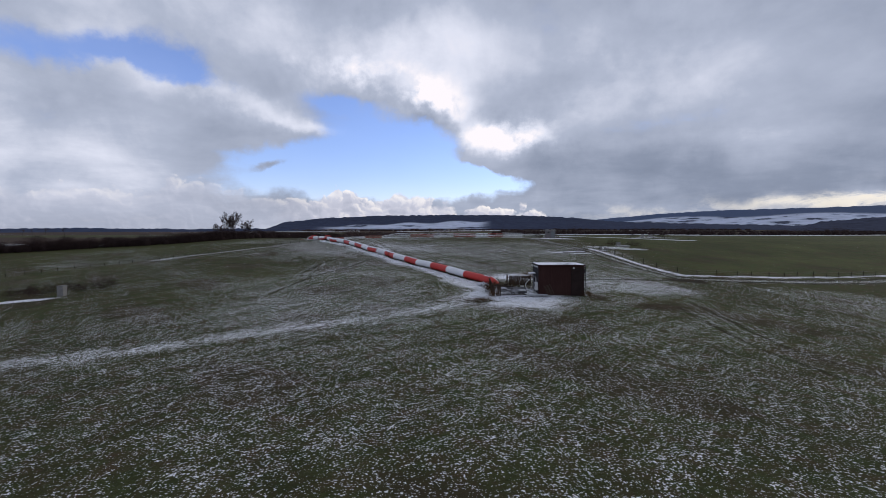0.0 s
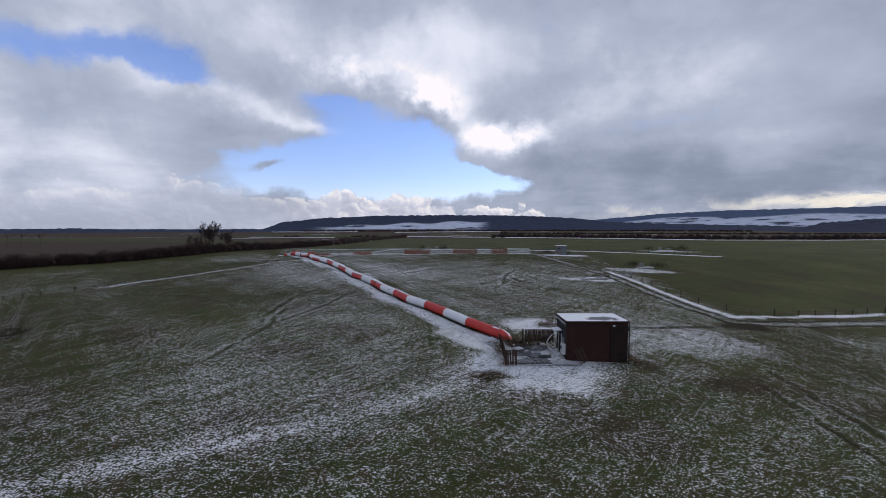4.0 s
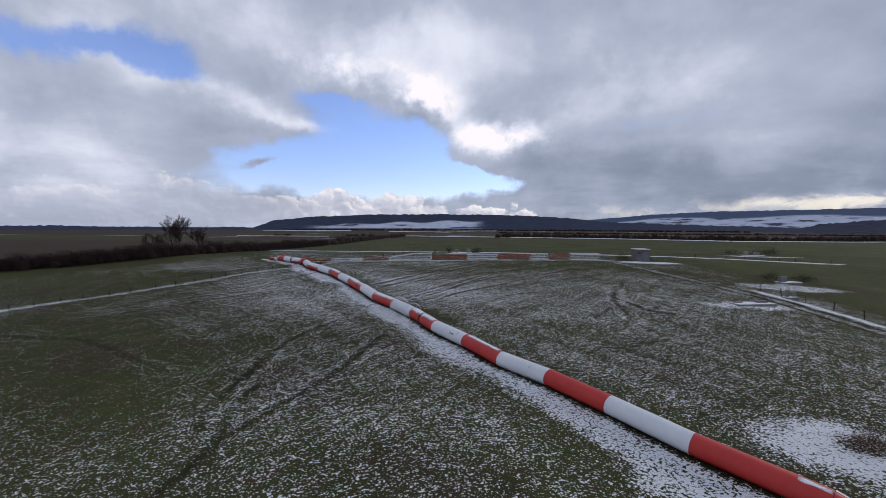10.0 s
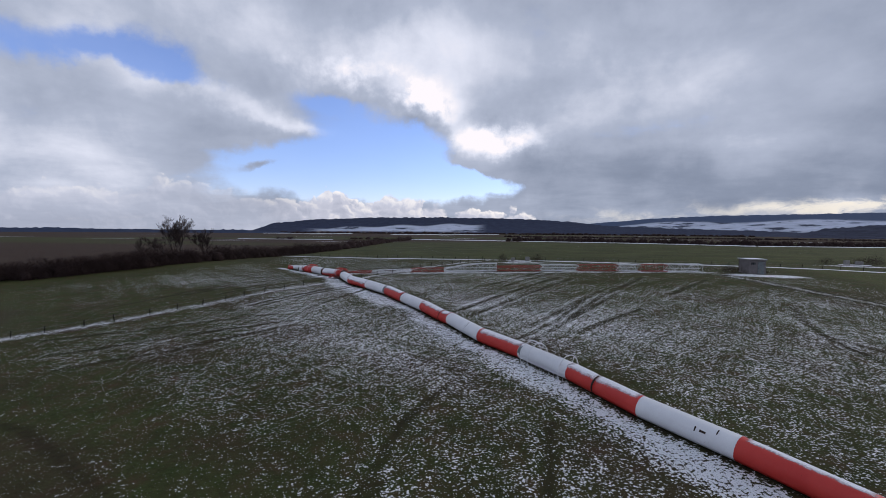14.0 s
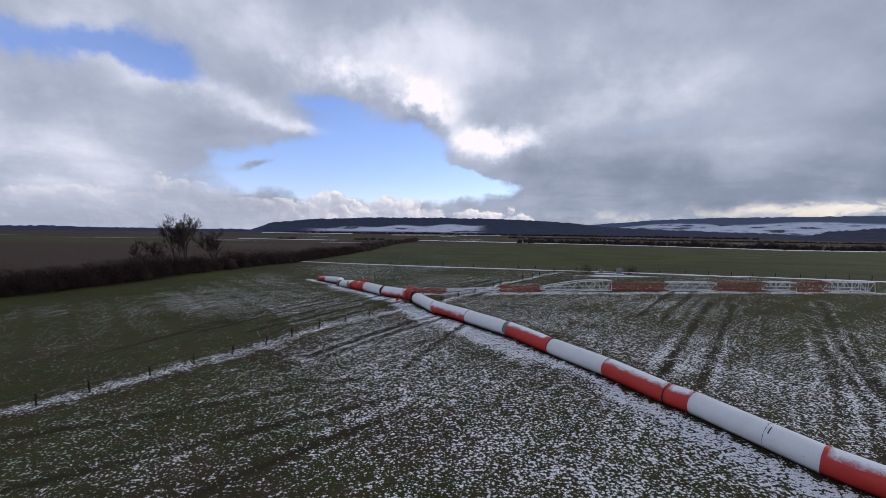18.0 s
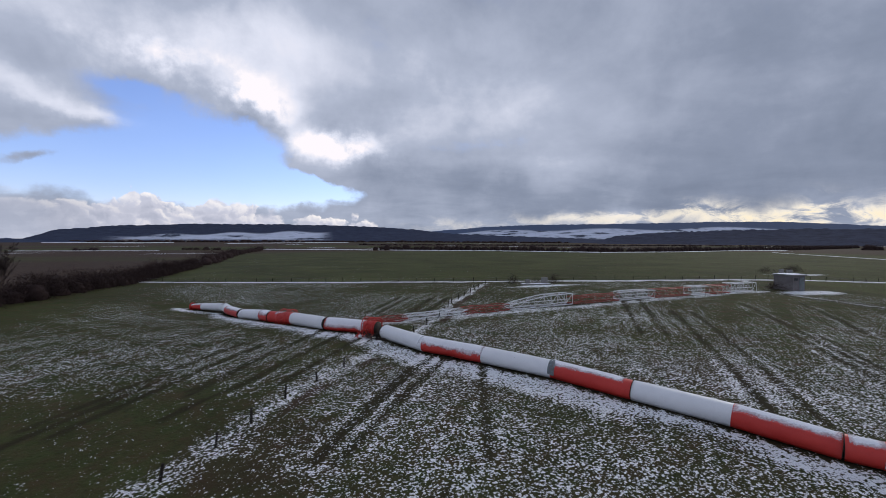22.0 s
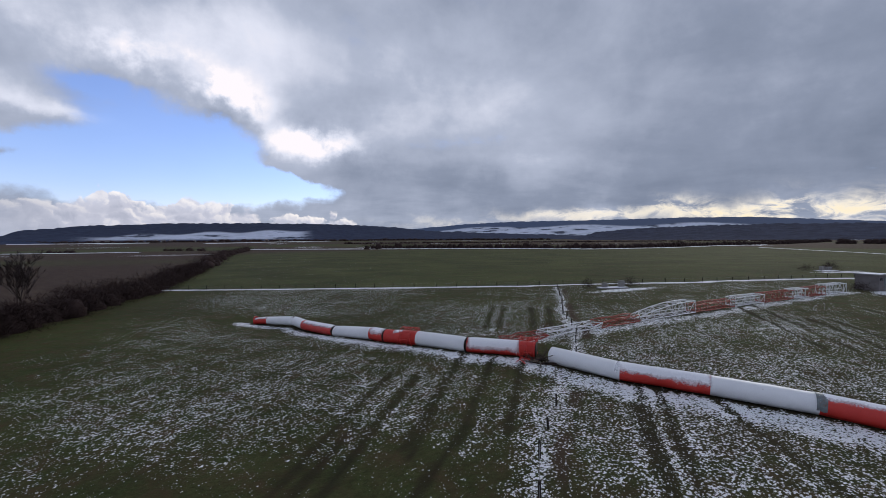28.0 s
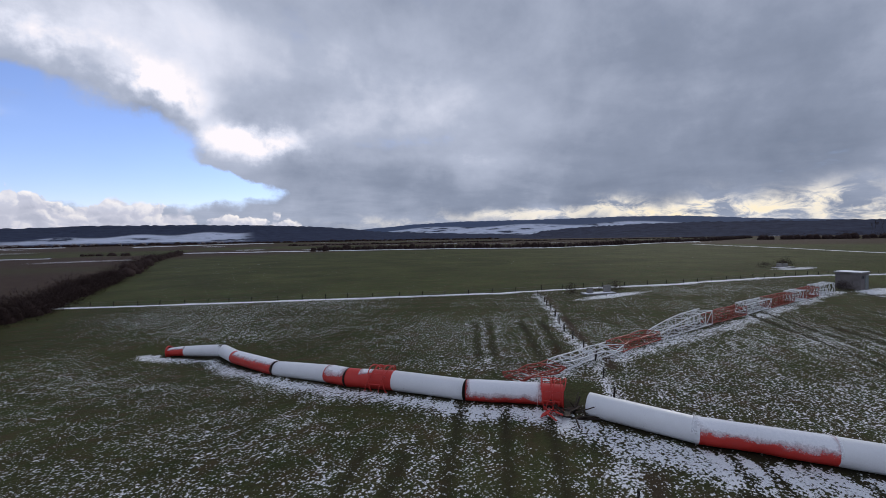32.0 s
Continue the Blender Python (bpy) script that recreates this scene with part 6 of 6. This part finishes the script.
# ---- small block house, ruins and scrub ----
def block_house():
    root = thing("block_house", (29.0, 121.1, gz(29.0, 121.1) - 0.1), "small flat-roofed grey block house", "hut", turn=-4)
    W, D, H = 2.4, 2.6, 2.2
    for w, x, y, t in ((W, W / 2, 0.1, 0), (W, W / 2, D - 0.1, 0), (D - 0.4, 0.1, D / 2, 90), (D - 0.4, W - 0.1, D / 2, 90)):
        part("wall", boxy("block_wall", (w, 0.2, H + 0.4), M_BLOCK, 0.01), root, pose(x, y, H / 2 - 0.2, 0, 0, t))
    part("roof", boxy("block_roof", (W + 0.3, D + 0.3, 0.16), M_CONC, 0.02), root, pose(W / 2, D / 2, H + 0.08), "concrete slab roof")
    part("roof_snow", boxy("block_roof_snow", (W + 0.2, D + 0.2, 0.05), M_SNOW, 0.02), root, pose(W / 2, D / 2, H + 0.185))
    d = part("door", boxy("block_door", (0.95, 0.06, 1.95), M_STEEL, 0.01), root, pose(W - 0.75, -0.03, 1.0), "pale grey door")
    part("door_handle", boxy("block_handle", (0.12, 0.04, 0.03), M_DARK, 0.005), d, pose(-0.36, -0.05, 0))
    v = part("vent", boxy("block_vent", (0.6, 0.04, 0.35), M_DARK, 0.01), root, pose(0.55, -0.02, 1.7))
    part("vent_slat", boxy("vent_slat", (0.56, 0.03, 0.03), M_STEEL, 0.005), v, pose(0, -0.03, 0.08))
    part("vent_slat", bpy.data.meshes["vent_slat"], v, pose(0, -0.03, -0.08))


block_house()
bush((32.2, 122.5), (0.8, 1.0, 1.0), 220, M_TWIG, "dark leafless bush beside the block house", 60)
bush((27.0, 122.3), (1.9, 0.9, 1.35), 520, M_TWIG, "dark leafless bush beside the block house", 61)


def ruin(at, size, turn, label, walls):
    root = thing("ruined_footing", (at[0], at[1], gz(*at)), label, "ruin", turn=turn)
    part("slab", boxy("slab", (size[0], size[1], 0.3), M_CONC, 0.03), root, pose(0, 0, 0.0))
    part("slab_snow", boxy("slab_snow", (size[0] * 0.96, size[1] * 0.94, 0.05), M_SNOW, 0.02), root, pose(0, 0, 0.165))
    for x, y, w, d, h in walls:
        part("stub", boxy("stub", (w, d, h), M_CONC, 0.02), root, pose(x, y, h / 2 + 0.1))
    return root


ruin((26.6, 88.3), (4.6, 1.6), 6, "low dark concrete footing half under snow", [(-1.6, 0.3, 0.9, 0.5, 0.25), (1.2, 0.2, 1.2, 0.6, 0.3)])
ruin((-2.6, 136.5), (4.2, 1.4), -14, "low concrete footing with scrub on the fence line", [(-1.2, 0, 0.6, 0.5, 0.7), (1.4, 0.2, 0.8, 0.5, 0.9)])
ruin((42.5, 102.6), (3.2, 1.6), 5, "broken concrete footing beside the lane", [(-1.0, 0, 0.9, 0.6, 0.9)])
ruin((68, 144), (5, 2), -10, "far concrete footing with scrub", [(-1.5, 0, 0.8, 0.6, 1.0), (1.0, 0.3, 1.2, 0.6, 0.8)])
ruin((34.2, 92.3), (1.6, 0.8), 10, "pair of broken concrete stubs at the lane", [(-0.5, 0, 0.35, 0.35, 0.9), (0.5, 0.1, 0.35, 0.35, 0.7)])
for k, (x, y, sx, sz, n) in enumerate(((28.2, 89.3, 1.6, 1.0, 300), (40.5, 103.6, 2.0, 1.6, 480), (44.8, 103.2, 2.2, 1.5, 480), (46.8, 104.5, 1.6, 1.2, 300), (-5.4, 138.2, 1.0, 1.5, 300), (0.6, 136.6, 1.5, 1.5, 420), (-1.6, 137.4, 1.3, 0.9, 260),
                                      (64, 146, 2.0, 1.6, 360), (70, 145, 2.4, 1.9, 420), (74, 146, 2.5, 2.2, 460), (35.6, 93.4, 0.9, 0.8, 200), (45, 70, 1.8, 0.7, 240), (57, 74.6, 2.0, 0.6, 240), (80, 82, 3.0, 0.8, 320), (66, 76.5, 1.6, 0.5, 200), (-25.5, 121.4, 0.6, 0.8, 160), (-24.6, 112.5, 0.8, 0.5, 160))):
    bush((x, y), (sx, sx * 0.7, sz), n, M_TWIG if k < 11 else M_REED, "tangled dark leafless scrub on snowy ground" if k < 11 else "dry brown scrub along the fence", 80 + k)

# concrete marker with scrub in the western field
marker = thing("concrete_marker", (-52.4, 59.2, gz(-52.4, 59.2)), "squat pale concrete pillar in front of scrub", "pillar")
part("pillar", boxy("pillar", (0.85, 0.7, 1.35), M_CONC, 0.03), marker, pose(0, 0, 0.6))
part("pillar_cap", boxy("pillar_cap", (0.95, 0.8, 0.1), M_CONC, 0.02), marker, pose(0, 0, 1.32))
for k, x in enumerate((-62, -60, -58.2, -56.2, -54.4, -51.4, -49.6, -48.2)):
    bush((x, 61.8 + 0.8 * math.sin(k * 2.1)), (1.6, 1.2, 1.5), 420, M_TWIG, "low leafless reddish-brown bush", 120 + k)


# ---- village at the foot of the hill ----
def house(at, w, d, h, turn):
    root = thing("village_house", (at[0], at[1], 0.0), "small distant house with a snowy pitched roof", "house", "houses of the village", turn=turn)
    part("wall", boxy("house_wall", (w, d, h), M_WALLF, 0.1), root, pose(0, 0, h / 2))
    v = [(-w / 2 - 0.4, -d / 2 - 0.4, h), (w / 2 + 0.4, -d / 2 - 0.4, h), (w / 2 + 0.4, d / 2 + 0.4, h), (-w / 2 - 0.4, d / 2 + 0.4, h), (-w / 2, 0, h + d * 0.42), (w / 2, 0, h + d * 0.42)]
    part("roof", mesh_from("house_roof", v, [(0, 1, 5, 4), (2, 3, 4, 5), (0, 4, 3), (1, 2, 5), (3, 2, 1, 0)], M_ROOFF), root)
    return root


first = house((-330, 1660), 11, 8, 4.5, 10)
rnd = random.Random(5)
for k in range(26):
    a, r = radians(rnd.uniform(-15, 3)), rnd.uniform(1640, 1850)
    copy_thing(first, pose(r * math.sin(a), r * math.cos(a), 0.0, 0, 0, rnd.uniform(0, 180)))
